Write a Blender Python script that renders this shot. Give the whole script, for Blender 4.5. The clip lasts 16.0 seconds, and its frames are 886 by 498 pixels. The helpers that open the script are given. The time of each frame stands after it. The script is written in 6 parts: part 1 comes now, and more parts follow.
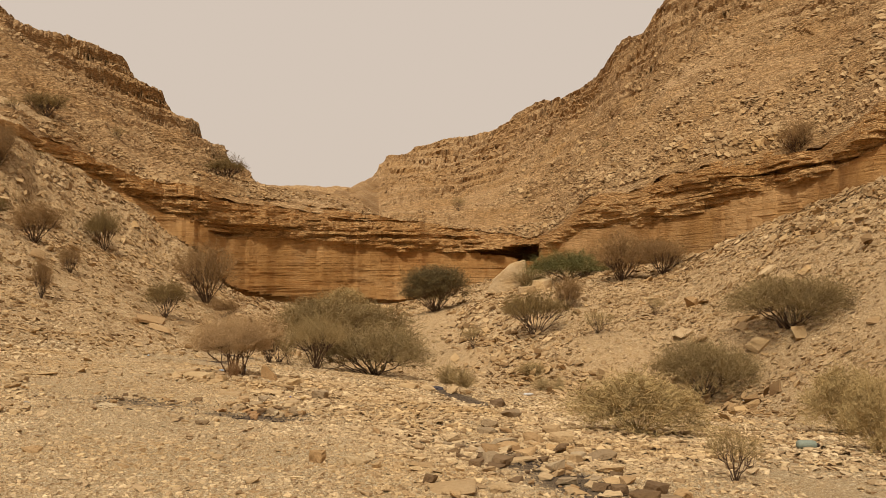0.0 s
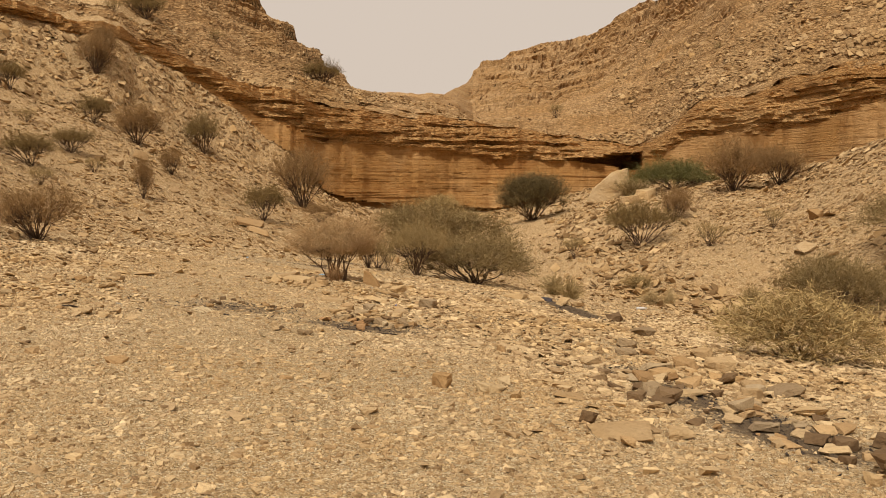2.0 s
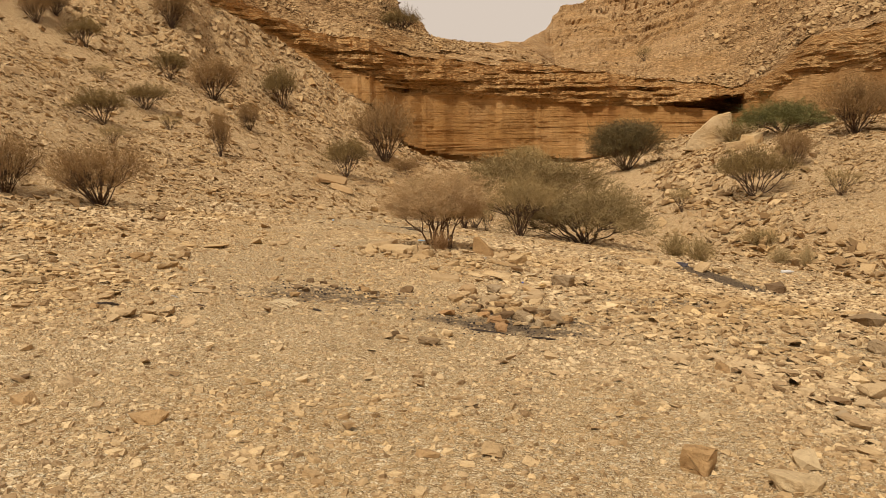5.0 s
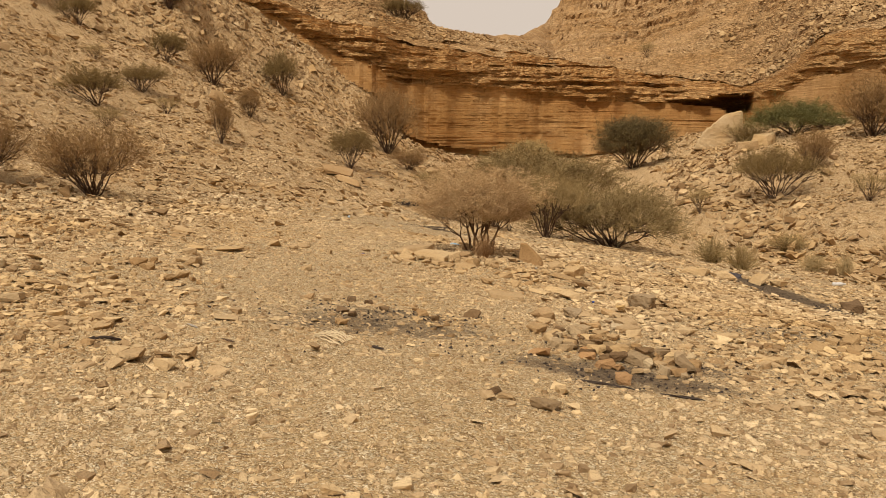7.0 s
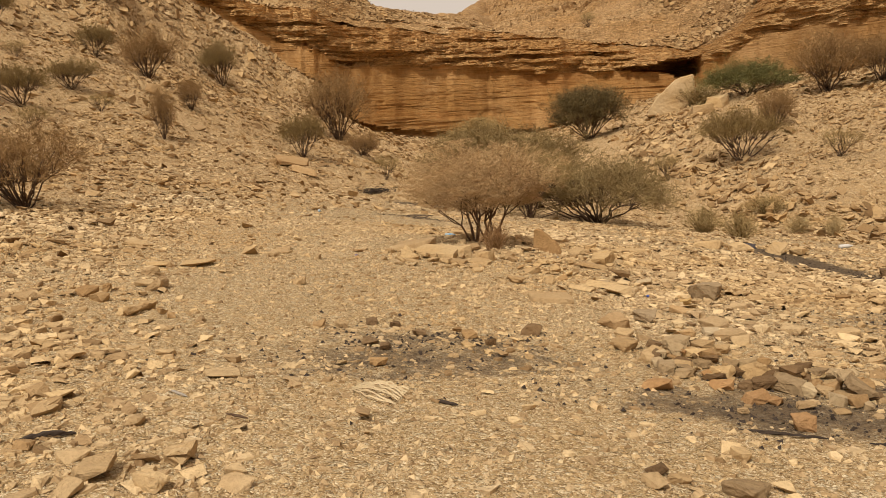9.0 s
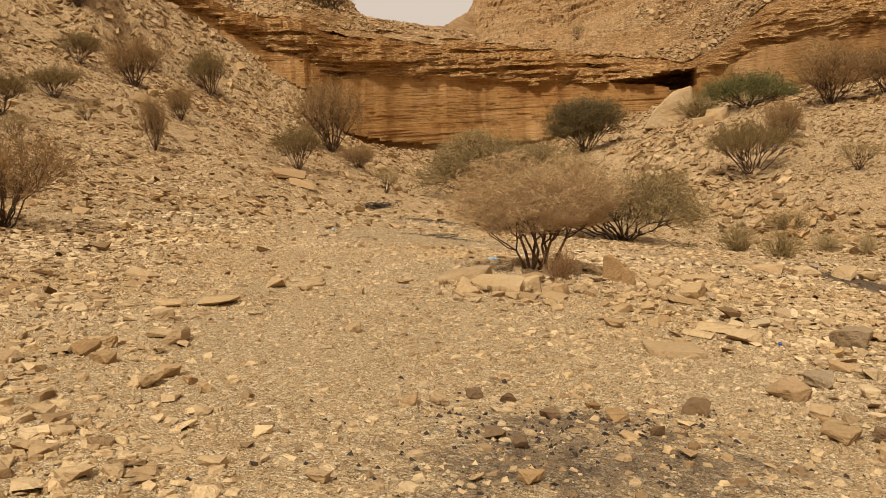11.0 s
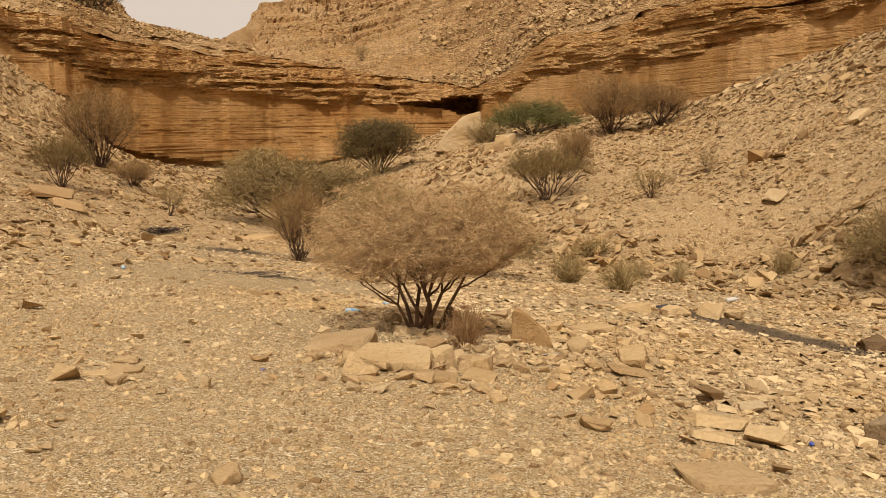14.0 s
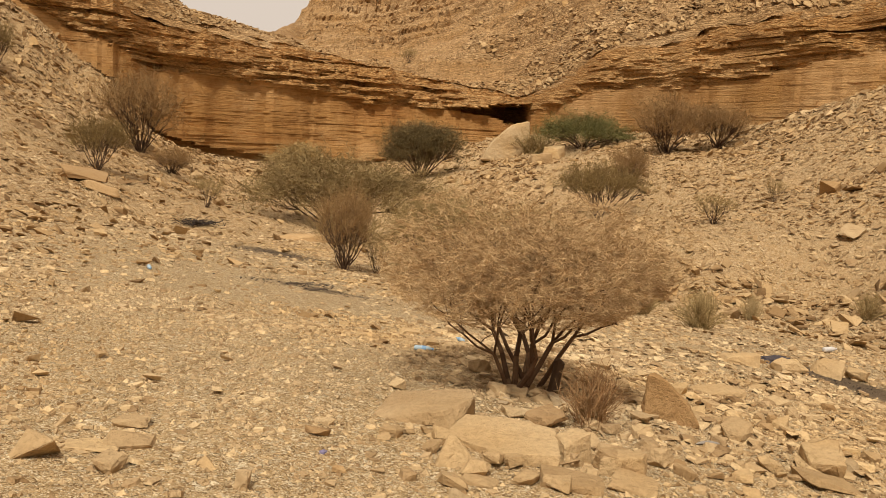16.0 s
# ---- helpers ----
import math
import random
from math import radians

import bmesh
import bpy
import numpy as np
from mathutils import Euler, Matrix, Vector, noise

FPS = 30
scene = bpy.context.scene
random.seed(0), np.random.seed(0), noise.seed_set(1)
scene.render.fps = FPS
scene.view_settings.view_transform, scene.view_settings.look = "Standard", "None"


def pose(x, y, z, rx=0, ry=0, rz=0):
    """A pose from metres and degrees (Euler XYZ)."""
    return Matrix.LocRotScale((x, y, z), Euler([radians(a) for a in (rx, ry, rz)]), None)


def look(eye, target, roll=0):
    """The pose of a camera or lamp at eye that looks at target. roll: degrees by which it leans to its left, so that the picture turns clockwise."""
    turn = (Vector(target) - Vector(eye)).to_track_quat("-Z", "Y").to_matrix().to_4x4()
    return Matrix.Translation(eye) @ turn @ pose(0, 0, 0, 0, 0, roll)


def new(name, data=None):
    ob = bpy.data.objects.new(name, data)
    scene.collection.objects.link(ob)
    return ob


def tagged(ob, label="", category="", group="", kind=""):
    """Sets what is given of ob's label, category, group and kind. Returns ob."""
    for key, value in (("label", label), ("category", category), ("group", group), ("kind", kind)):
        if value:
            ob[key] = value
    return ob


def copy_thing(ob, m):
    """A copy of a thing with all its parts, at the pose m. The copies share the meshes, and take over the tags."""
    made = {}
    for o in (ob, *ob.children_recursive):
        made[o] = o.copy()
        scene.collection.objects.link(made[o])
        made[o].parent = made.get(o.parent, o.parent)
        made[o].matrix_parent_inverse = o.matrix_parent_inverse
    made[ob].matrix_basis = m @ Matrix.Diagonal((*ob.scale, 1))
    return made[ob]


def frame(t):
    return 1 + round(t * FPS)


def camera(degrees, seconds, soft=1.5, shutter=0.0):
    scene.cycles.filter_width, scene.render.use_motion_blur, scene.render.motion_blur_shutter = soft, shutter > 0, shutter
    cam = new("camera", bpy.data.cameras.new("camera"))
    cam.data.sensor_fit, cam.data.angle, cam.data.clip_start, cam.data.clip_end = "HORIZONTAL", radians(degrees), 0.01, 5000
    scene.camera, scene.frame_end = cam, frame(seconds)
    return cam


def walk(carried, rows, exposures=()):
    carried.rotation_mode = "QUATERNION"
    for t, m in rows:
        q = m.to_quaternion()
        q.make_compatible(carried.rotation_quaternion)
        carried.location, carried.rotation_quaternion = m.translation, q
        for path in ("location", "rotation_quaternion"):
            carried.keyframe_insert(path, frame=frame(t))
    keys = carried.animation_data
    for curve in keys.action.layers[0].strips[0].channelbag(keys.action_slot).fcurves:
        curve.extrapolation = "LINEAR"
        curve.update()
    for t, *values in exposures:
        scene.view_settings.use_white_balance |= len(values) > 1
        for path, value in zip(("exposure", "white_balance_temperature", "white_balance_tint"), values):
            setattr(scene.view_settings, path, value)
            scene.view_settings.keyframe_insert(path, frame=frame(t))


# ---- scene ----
cam = camera(57.3, 16.0, soft=0.8)
PATH = [
    (0, (0.2, -0.106, 1.206), (0.164, 1.892, 1.287), -0.1),
    (0.5, (0.054, 0.238, 1.135), (-0.073, 2.234, 1.111), 0.6),
    (1, (-0.066, 0.647, 1.081), (-0.301, 2.631, 0.985), 0.8),
    (1.5, (-0.23, 1.075, 1.084), (-0.473, 3.057, 0.963), 0.4),
    (2, (-0.39, 1.557, 1.027), (-0.648, 3.535, 0.884), 0.7),
    (2.5, (-0.622, 2.053, 1.039), (-0.955, 4.017, 0.867), 0.6),
    (3, (-0.839, 2.507, 1.039), (-1.209, 4.463, 0.841), 1.1),
    (3.5, (-1.066, 3.04, 1.028), (-1.484, 4.983, 0.806), 0.7),
    (4, (-1.287, 3.54, 0.996), (-1.677, 5.484, 0.736), 0.5),
    (4.5, (-1.426, 4.075, 0.965), (-1.806, 6.02, 0.699), -0.2),
    (5, (-1.686, 4.523, 0.956), (-2.13, 6.456, 0.697), -0.7),
    (7.5, (-3.215, 6.596, 0.924), (-3.623, 8.533, 0.638), 1.1),
    (8, (-3.498, 7.016, 0.88), (-3.847, 8.964, 0.589), -0.2),
    (8.5, (-3.843, 7.41, 0.89), (-4.194, 9.357, 0.597), -1.7),
    (9, (-4.055, 7.845, 0.85), (-4.354, 9.796, 0.528), -2.8),
    (11.5, (-5.432, 9.766, 0.828), (-5.677, 11.731, 0.545), -2.9),
    (12, (-5.685, 10.133, 0.83), (-5.883, 12.104, 0.554), -3.8),
    (12.5, (-5.94, 10.453, 0.848), (-6.026, 12.429, 0.551), -3.9),
    (13, (-6.036, 10.94, 0.799), (-5.975, 12.919, 0.518), -3.1),
    (13.5, (-6.167, 11.438, 0.797), (-5.992, 13.413, 0.532), -2.2),
    (14, (-6.238, 11.855, 0.811), (-5.953, 13.817, 0.551), -0.7),
    (14.5, (-6.265, 12.376, 0.754), (-5.976, 14.337, 0.49), 0.1),
    (15, (-6.358, 12.818, 0.745), (-6.115, 14.785, 0.473), 0.8),
    (15.5, (-6.46, 13.291, 0.736), (-6.209, 15.257, 0.474), 2.4),
    (16, (-6.608, 13.81, 0.736), (-6.397, 15.784, 0.492), 3.2),
]
walk(cam, [(t, look(eye, target, roll)) for t, eye, target, roll in PATH], [(0, -0.25), (1.5, -0.23), (4, -0.18), (9, -0.18), (12, -0.14), (16, -0.11)])

# ---- light ----
world = bpy.data.worlds.new("dusty_sky")
scene.world = world
world.use_nodes = True
wt = world.node_tree
wt.nodes.clear()
w_out = wt.nodes.new("ShaderNodeOutputWorld")
w_bg = wt.nodes.new("ShaderNodeBackground")
w_sky = wt.nodes.new("ShaderNodeTexSky")
w_sky.sky_type, w_sky.sun_disc = "NISHITA", False
w_sky.sun_elevation, w_sky.sun_rotation = radians(56), radians(-164)
w_sky.dust_density, w_sky.air_density, w_sky.ozone_density = 9.0, 1.0, 1.0
w_dim = wt.nodes.new("ShaderNodeMix")
w_dim.data_type, w_dim.blend_type = "RGBA", "MULTIPLY"
w_dim.inputs[0].default_value = 1.0
w_dim.inputs[7].default_value = (0.1, 0.1, 0.1, 1)
w_haze = wt.nodes.new("ShaderNodeMix")
w_haze.data_type = "RGBA"
w_haze.inputs[0].default_value = 0.93
w_haze.inputs[7].default_value = (0.83, 0.70, 0.585, 1)
wt.links.new(w_sky.outputs[0], w_dim.inputs[6])
wt.links.new(w_dim.outputs[2], w_haze.inputs[6])
wt.links.new(w_haze.outputs[2], w_bg.inputs[0])
w_bg.inputs[1].default_value = 1.0
wt.links.new(w_bg.outputs[0], w_out.inputs[0])

sun_data = bpy.data.lights.new("sun", "SUN")
sun_data.energy, sun_data.angle, sun_data.color = 4.3, radians(5), (1.0, 0.94, 0.84)
sun = new("sun", sun_data)
sun.matrix_world = look((-10, -36, 55), (0, 0, 0))

# ---- materials ----
def material(name, rough=0.9):
    m = bpy.data.materials.new(name)
    m.use_nodes = True
    nt = m.node_tree
    b = nt.nodes["Principled BSDF"]
    b.inputs["Roughness"].default_value = rough
    b.inputs["Specular IOR Level"].default_value = 0.15
    return m, nt, b


def tex(nt, kind, vec, scale, detail=4.0, rough=0.6, **more):
    n = nt.nodes.new(kind)
    n.inputs["Scale"].default_value = scale
    if kind == "ShaderNodeTexNoise":
        n.inputs["Detail"].default_value, n.inputs["Roughness"].default_value = detail, rough
    nt.links.new(vec, n.inputs["Vector"])
    for k, v in more.items():
        n.inputs[k].default_value = v
    return n


def ramp(nt, fac, stops):
    n = nt.nodes.new("ShaderNodeValToRGB")
    e = n.color_ramp.elements
    while len(e) < len(stops):
        e.new(0.5)
    for el, (p, c) in zip(e, stops):
        el.position, el.color = p, (*c, 1) if len(c) == 3 else c
    nt.links.new(fac, n.inputs[0])
    return n.outputs[0]


def mix(nt, fac, a, b, blend="MIX"):
    n = nt.nodes.new("ShaderNodeMix")
    n.data_type, n.blend_type = "RGBA", blend
    for sock, v in ((n.inputs[0], fac), (n.inputs[6], a), (n.inputs[7], b)):
        if isinstance(v, (int, float)):
            sock.default_value = v
        elif isinstance(v, tuple):
            sock.default_value = (*v, 1)
        else:
            nt.links.new(v, sock)
    return n.outputs[2]


def maths(nt, op, a, b=0.0, c=0.0):
    n = nt.nodes.new("ShaderNodeMath")
    n.operation = op
    for sock, v in zip(n.inputs, (a, b, c)):
        if isinstance(v, (int, float)):
            sock.default_value = v
        else:
            nt.links.new(v, sock)
    return n.outputs[0]


def bump(nt, bsdf, height, strength, dist):
    n = nt.nodes.new("ShaderNodeBump")
    n.inputs["Strength"].default_value, n.inputs["Distance"].default_value = strength, dist
    nt.links.new(height, n.inputs["Height"])
    nt.links.new(n.outputs[0], bsdf.inputs["Normal"])


def where(nt, stretch=(1, 1, 1)):
    g = nt.nodes.new("ShaderNodeNewGeometry")
    v = nt.nodes.new("ShaderNodeVectorMath")
    v.operation = "MULTIPLY"
    v.inputs[1].default_value = stretch
    nt.links.new(g.outputs["Position"], v.inputs[0])
    return v.outputs[0]


def attribute(nt, name):
    n = nt.nodes.new("ShaderNodeAttribute")
    n.attribute_name = name
    return n.outputs["Fac"]


TAN, PALE, OCHRE, BROWN = (0.50, 0.345, 0.18), (0.62, 0.46, 0.27), (0.46, 0.29, 0.125), (0.25, 0.135, 0.06)


def ground_material():
    m, nt, b = material("stony_sand", 0.95)
    p = where(nt)
    big = tex(nt, "ShaderNodeTexNoise", p, 0.22, 6, 0.65).outputs[0]
    mid = tex(nt, "ShaderNodeTexNoise", p, 1.6, 7, 0.7).outputs[0]
    fine = tex(nt, "ShaderNodeTexNoise", p, 70, 5, 0.75).outputs[0]
    col = ramp(nt, big, [(0.3, (0.49, 0.33, 0.15)), (0.5, (0.53, 0.37, 0.185)), (0.7, (0.565, 0.41, 0.22))])
    col = mix(nt, ramp(nt, mid, [(0.35, (0, 0, 0)), (0.75, (0.5, 0.5, 0.5))]), col, (0.56, 0.41, 0.23))
    col = mix(nt, 0.8, col, mix(nt, 1.0, col, ramp(nt, fine, [(0.3, (0.5, 0.45, 0.38)), (0.47, (1, 1, 1)), (0.68, (1.42, 1.44, 1.46))]), "MULTIPLY"))
    h = maths(nt, "ADD", maths(nt, "MULTIPLY", fine, 0.25), maths(nt, "MULTIPLY", mid, 0.4))
    # chips of stone of three sizes bedded in the sand, some cells empty
    scree = attribute(nt, "scree")
    warp = tex(nt, "ShaderNodeTexNoise", p, 9, 3, 0.6)
    bent = nt.nodes.new("ShaderNodeVectorMath")
    bent.operation = "MULTIPLY_ADD"
    bent.inputs[1].default_value = (0.09, 0.09, 0.09)
    nt.links.new(warp.outputs["Color"], bent.inputs[0])
    nt.links.new(p, bent.inputs[2])
    for scale, share, high in ((4.5, -0.1, 2.0), (12, 0.34, 1.0), (24, 0.55, 0.8), (46, 0.75, 0.5), (95, 0.9, 0.3)):
        v = tex(nt, "ShaderNodeTexVoronoi", bent.outputs[0], scale, Randomness=1.0)
        edge = tex(nt, "ShaderNodeTexVoronoi", bent.outputs[0], scale, Randomness=1.0)
        edge.feature = "DISTANCE_TO_EDGE"
        pick = nt.nodes.new("ShaderNodeSeparateColor")
        nt.links.new(v.outputs["Color"], pick.inputs[0])
        there = maths(nt, "LESS_THAN", pick.outputs[0], maths(nt, "MULTIPLY_ADD", mid, 0.7, share - 0.35 if scale > 5 else maths(nt, "MULTIPLY_ADD", scree, 0.85, -0.5)))
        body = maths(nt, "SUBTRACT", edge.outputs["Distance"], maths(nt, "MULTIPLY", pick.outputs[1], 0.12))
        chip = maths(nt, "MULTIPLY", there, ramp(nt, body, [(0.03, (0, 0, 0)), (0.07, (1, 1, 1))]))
        # dark outline round each chip: its shadow, painted into the sand colour
        chip_shade = maths(nt, "MULTIPLY", there, ramp(nt, body, [(0.0, (0, 0, 0)), (0.02, (0.6, 0.6, 0.6)), (0.045, (0.6, 0.6, 0.6)), (0.075, (0, 0, 0))]))
        tone = ramp(nt, pick.outputs[2], [(0.04, (0.3, 0.185, 0.085)), (0.2, (0.54, 0.375, 0.18)), (0.55, (0.74, 0.555, 0.315)), (0.95, (0.98, 0.85, 0.6))])
        col = mix(nt, chip, col, tone)
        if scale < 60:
            col = mix(nt, chip_shade, col, (0.2, 0.115, 0.045))
        h = maths(nt, "MULTIPLY_ADD", maths(nt, "MULTIPLY", chip, maths(nt, "MINIMUM", maths(nt, "MULTIPLY_ADD", pick.outputs[1], 0.15, body), 0.25)), high * 3.0, h)
    col = mix(nt, scree, col, mix(nt, 1.0, col, (1.02, 0.955, 0.88), "MULTIPLY"))
    ash = attribute(nt, "ash")
    ragged = tex(nt, "ShaderNodeTexNoise", p, 4.0, 10, 0.8).outputs[0]
    cover = maths(nt, "MULTIPLY_ADD", ragged, 4.5, maths(nt, "SUBTRACT", maths(nt, "MULTIPLY", ash, 2.0), 3.35))
    cover = ramp(nt, cover, [(0.0, (0, 0, 0)), (0.3, (0.45, 0.45, 0.45)), (1.0, (0.85, 0.85, 0.85))])
    col = mix(nt, cover, col, mix(nt, fine, (0.045, 0.031, 0.022), (0.2, 0.145, 0.1)))
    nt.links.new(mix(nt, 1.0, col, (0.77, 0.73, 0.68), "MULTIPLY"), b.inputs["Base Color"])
    bump(nt, b, h, 1.0, 0.022)
    return m


def rock_material(name, tint=(1, 1, 1), strata=0.0, random_per_island=False, dark=0.0):
    """Limestone: warm tan with weathering, finer grain and, in the cliffs, beds of changing colour."""
    m, nt, b = material(name, 0.92)
    p = where(nt)
    big = tex(nt, "ShaderNodeTexNoise", p, 0.35, 5, 0.65).outputs[0]
    mid = tex(nt, "ShaderNodeTexNoise", p, 3.0, 6, 0.7).outputs[0]
    fine = tex(nt, "ShaderNodeTexNoise", p, 30, 5, 0.7).outputs[0]
    col = ramp(nt, big, [(0.28, OCHRE), (0.5, TAN), (0.72, PALE)])
    col = mix(nt, ramp(nt, mid, [(0.45, (0, 0, 0)), (0.8, (0.4, 0.4, 0.4))]), col, (0.36, 0.215, 0.095))
    if strata:
        beds = tex(nt, "ShaderNodeTexNoise", where(nt, (0.05, 0.05, 2.2)), 1.0, 9, 0.75).outputs[0]
        thin = tex(nt, "ShaderNodeTexNoise", where(nt, (0.22, 0.22, 9.0)), 1.0, 6, 0.7).outputs[0]
        col = mix(nt, strata, col, ramp(nt, beds, [(0.28, (0.36, 0.17, 0.055)), (0.4, (0.52, 0.28, 0.095)), (0.55, (0.6, 0.355, 0.14)), (0.64, (0.53, 0.29, 0.1)), (0.76, (0.68, 0.45, 0.2))]))
    if random_per_island:
        g = nt.nodes.new("ShaderNodeNewGeometry")
        rnd = g.outputs["Random Per Island"]
    else:
        rnd = maths(nt, "MULTIPLY_ADD", nt.nodes.new("ShaderNodeObjectInfo").outputs["Random"], 0.6, 0.3)
    col = mix(nt, 1.0, col, ramp(nt, rnd, [(0.0, (0.48, 0.42, 0.37)), (0.22, (0.8, 0.76, 0.72)), (0.6, (1.0, 1.0, 1.0)), (1.0, (1.34, 1.37, 1.38))]), "MULTIPLY") if not strata else col
    col = mix(nt, 0.6, col, mix(nt, 1.0, col, ramp(nt, fine, [(0.25, (0.6, 0.57, 0.54)), (0.5, (1, 1, 1)), (0.75, (1.25, 1.25, 1.25))]), "MULTIPLY"))
    if strata:  # broad pale and ochre stains, then seepage streaks down the face
        stain = tex(nt, "ShaderNodeTexNoise", where(nt, (0.1, 0.1, 0.17)), 1.0, 5, 0.6).outputs[0]
        col = mix(nt, ramp(nt, stain, [(0.5, (0, 0, 0)), (0.68, (0.7, 0.7, 0.7))]), col, (0.72, 0.52, 0.31))
        col = mix(nt, ramp(nt, stain, [(0.32, (0.6, 0.6, 0.6)), (0.46, (0, 0, 0))]), col, (0.36, 0.175, 0.06))
        streak = tex(nt, "ShaderNodeTexNoise", where(nt, (0.22, 0.22, 0.09)), 1.0, 6, 0.7).outputs[0]
        col = mix(nt, 1.0, col, ramp(nt, streak, [(0.32, (0.72, 0.64, 0.54)), (0.48, (1, 1, 1)), (0.64, (1.28, 1.34, 1.42))]), "MULTIPLY")
    col = mix(nt, 1.0, col, tuple(0.675 * c for c in tint), "MULTIPLY")
    nt.links.new(col, b.inputs["Base Color"])
    h = maths(nt, "ADD", maths(nt, "MULTIPLY", fine, 0.35), mid)
    if strata:
        col = mix(nt, 0.42, col, mix(nt, 1.0, col, ramp(nt, thin, [(0.36, (0.5, 0.42, 0.34)), (0.47, (0.95, 0.94, 0.92)), (0.6, (1.05, 1.05, 1.05)), (0.72, (1.28, 1.3, 1.32))]), "MULTIPLY"))
        nt.links.new(col, b.inputs["Base Color"])
        h = maths(nt, "MULTIPLY_ADD", thin, 1.2, maths(nt, "MULTIPLY_ADD", beds, 2.0, h))
    bump(nt, b, h, 0.9, 0.06 if not strata else 0.1)
    return m


def hill_material(name="rubble_slope", tint=(0.86, 0.79, 0.70), rubbly=1.0, patch=1.0):
    """Rubble-strewn bedded slopes seen from afar: cells of broken stone over faint beds."""
    m, nt, b = material(name, 0.95)
    p = where(nt)
    warp = tex(nt, "ShaderNodeTexNoise", p, 1.1, 4, 0.6)
    shift = nt.nodes.new("ShaderNodeVectorMath")
    shift.operation = "MULTIPLY_ADD"
    shift.inputs[1].default_value = (0.5, 0.5, 0.6)
    nt.links.new(warp.outputs["Color"], shift.inputs[0])
    nt.links.new(where(nt, (0.62, 0.62, 2.8)), shift.inputs[2])
    big = tex(nt, "ShaderNodeTexNoise", p, 0.09, 5, 0.6).outputs[0]
    cells = tex(nt, "ShaderNodeTexVoronoi", shift.outputs[0], 2.4)
    small = tex(nt, "ShaderNodeTexVoronoi", shift.outputs[0], 6.5)
    fine = tex(nt, "ShaderNodeTexNoise", p, 9, 6, 0.75).outputs[0]
    beds = tex(nt, "ShaderNodeTexNoise", where(nt, (0.05, 0.05, 2.2)), 1.0, 8, 0.75).outputs[0]
    col = ramp(nt, big, [(0.3, OCHRE), (0.5, TAN), (0.7, PALE)])
    col = mix(nt, ramp(nt, beds, [(0.42, (0.45, 0.45, 0.45)), (0.56, (0, 0, 0))]), col, (0.35, 0.205, 0.09))
    for v, k in ((cells, 0.5 * patch), (small, 0.7 * patch)):
        pick = nt.nodes.new("ShaderNodeSeparateColor")
        nt.links.new(v.outputs["Color"], pick.inputs[0])
        col = mix(nt, k, col, mix(nt, 1.0, col, ramp(nt, pick.outputs[0], [(0.1, (0.6, 0.56, 0.5)), (0.5, (1, 1, 1)), (0.9, (1.35, 1.35, 1.35))]), "MULTIPLY"))
    for scale, wide, dark in ((2.4, 0.07, 0.75), (6.5, 0.1, 0.5)):  # shade in the gaps between stones, painted into the colour as dark lines
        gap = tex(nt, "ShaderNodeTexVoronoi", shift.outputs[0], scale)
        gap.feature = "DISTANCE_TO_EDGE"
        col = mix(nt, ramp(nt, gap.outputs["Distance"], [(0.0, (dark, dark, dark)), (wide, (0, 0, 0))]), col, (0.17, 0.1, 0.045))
    col = mix(nt, 0.6, col, mix(nt, 1.0, col, ramp(nt, fine, [(0.3, (0.6, 0.57, 0.52)), (0.52, (1, 1, 1)), (0.72, (1.25, 1.25, 1.25))]), "MULTIPLY"))
    nt.links.new(mix(nt, 1.0, col, tint, "MULTIPLY"), b.inputs["Base Color"])
    h = maths(nt, "MULTIPLY_ADD", cells.outputs["Distance"], -0.9, maths(nt, "MULTIPLY_ADD", small.outputs["Distance"], -0.5, maths(nt, "MULTIPLY", fine, 0.5)))
    bump(nt, b, maths(nt, "MULTIPLY_ADD", beds, 1.2, h), 1.0, 0.16 * rubbly)
    return m


def plant_material(name, a, bcol, c, rough=0.85):
    """Twigs and leaves whose tone changes from spray to spray."""
    m, nt, b = material(name, rough)
    g = nt.nodes.new("ShaderNodeNewGeometry")
    n = tex(nt, "ShaderNodeTexNoise", where(nt), 2.5, 3, 0.6).outputs[0]
    f = maths(nt, "ADD", maths(nt, "MULTIPLY", g.outputs["Random Per Island"], 0.6), maths(nt, "MULTIPLY", n, 0.5))
    nt.links.new(ramp(nt, f, [(0.15, a), (0.5, bcol), (0.85, c)]), b.inputs["Base Color"])
    return m


def plain_material(name, colour, rough=0.6, metal=0.0):
    m, nt, b = material(name, rough)
    n = tex(nt, "ShaderNodeTexNoise", where(nt), 60, 4, 0.6).outputs[0]
    lo, hi = tuple(v * 0.75 for v in colour), tuple(min(1, v * 1.15) for v in colour)
    nt.links.new(ramp(nt, n, [(0.3, lo), (0.7, hi)]), b.inputs["Base Color"])
    b.inputs["Metallic"].default_value = metal
    return m


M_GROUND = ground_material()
M_CLIFF = rock_material("bedded_limestone", strata=0.5, tint=(1.04, 0.895, 0.68))

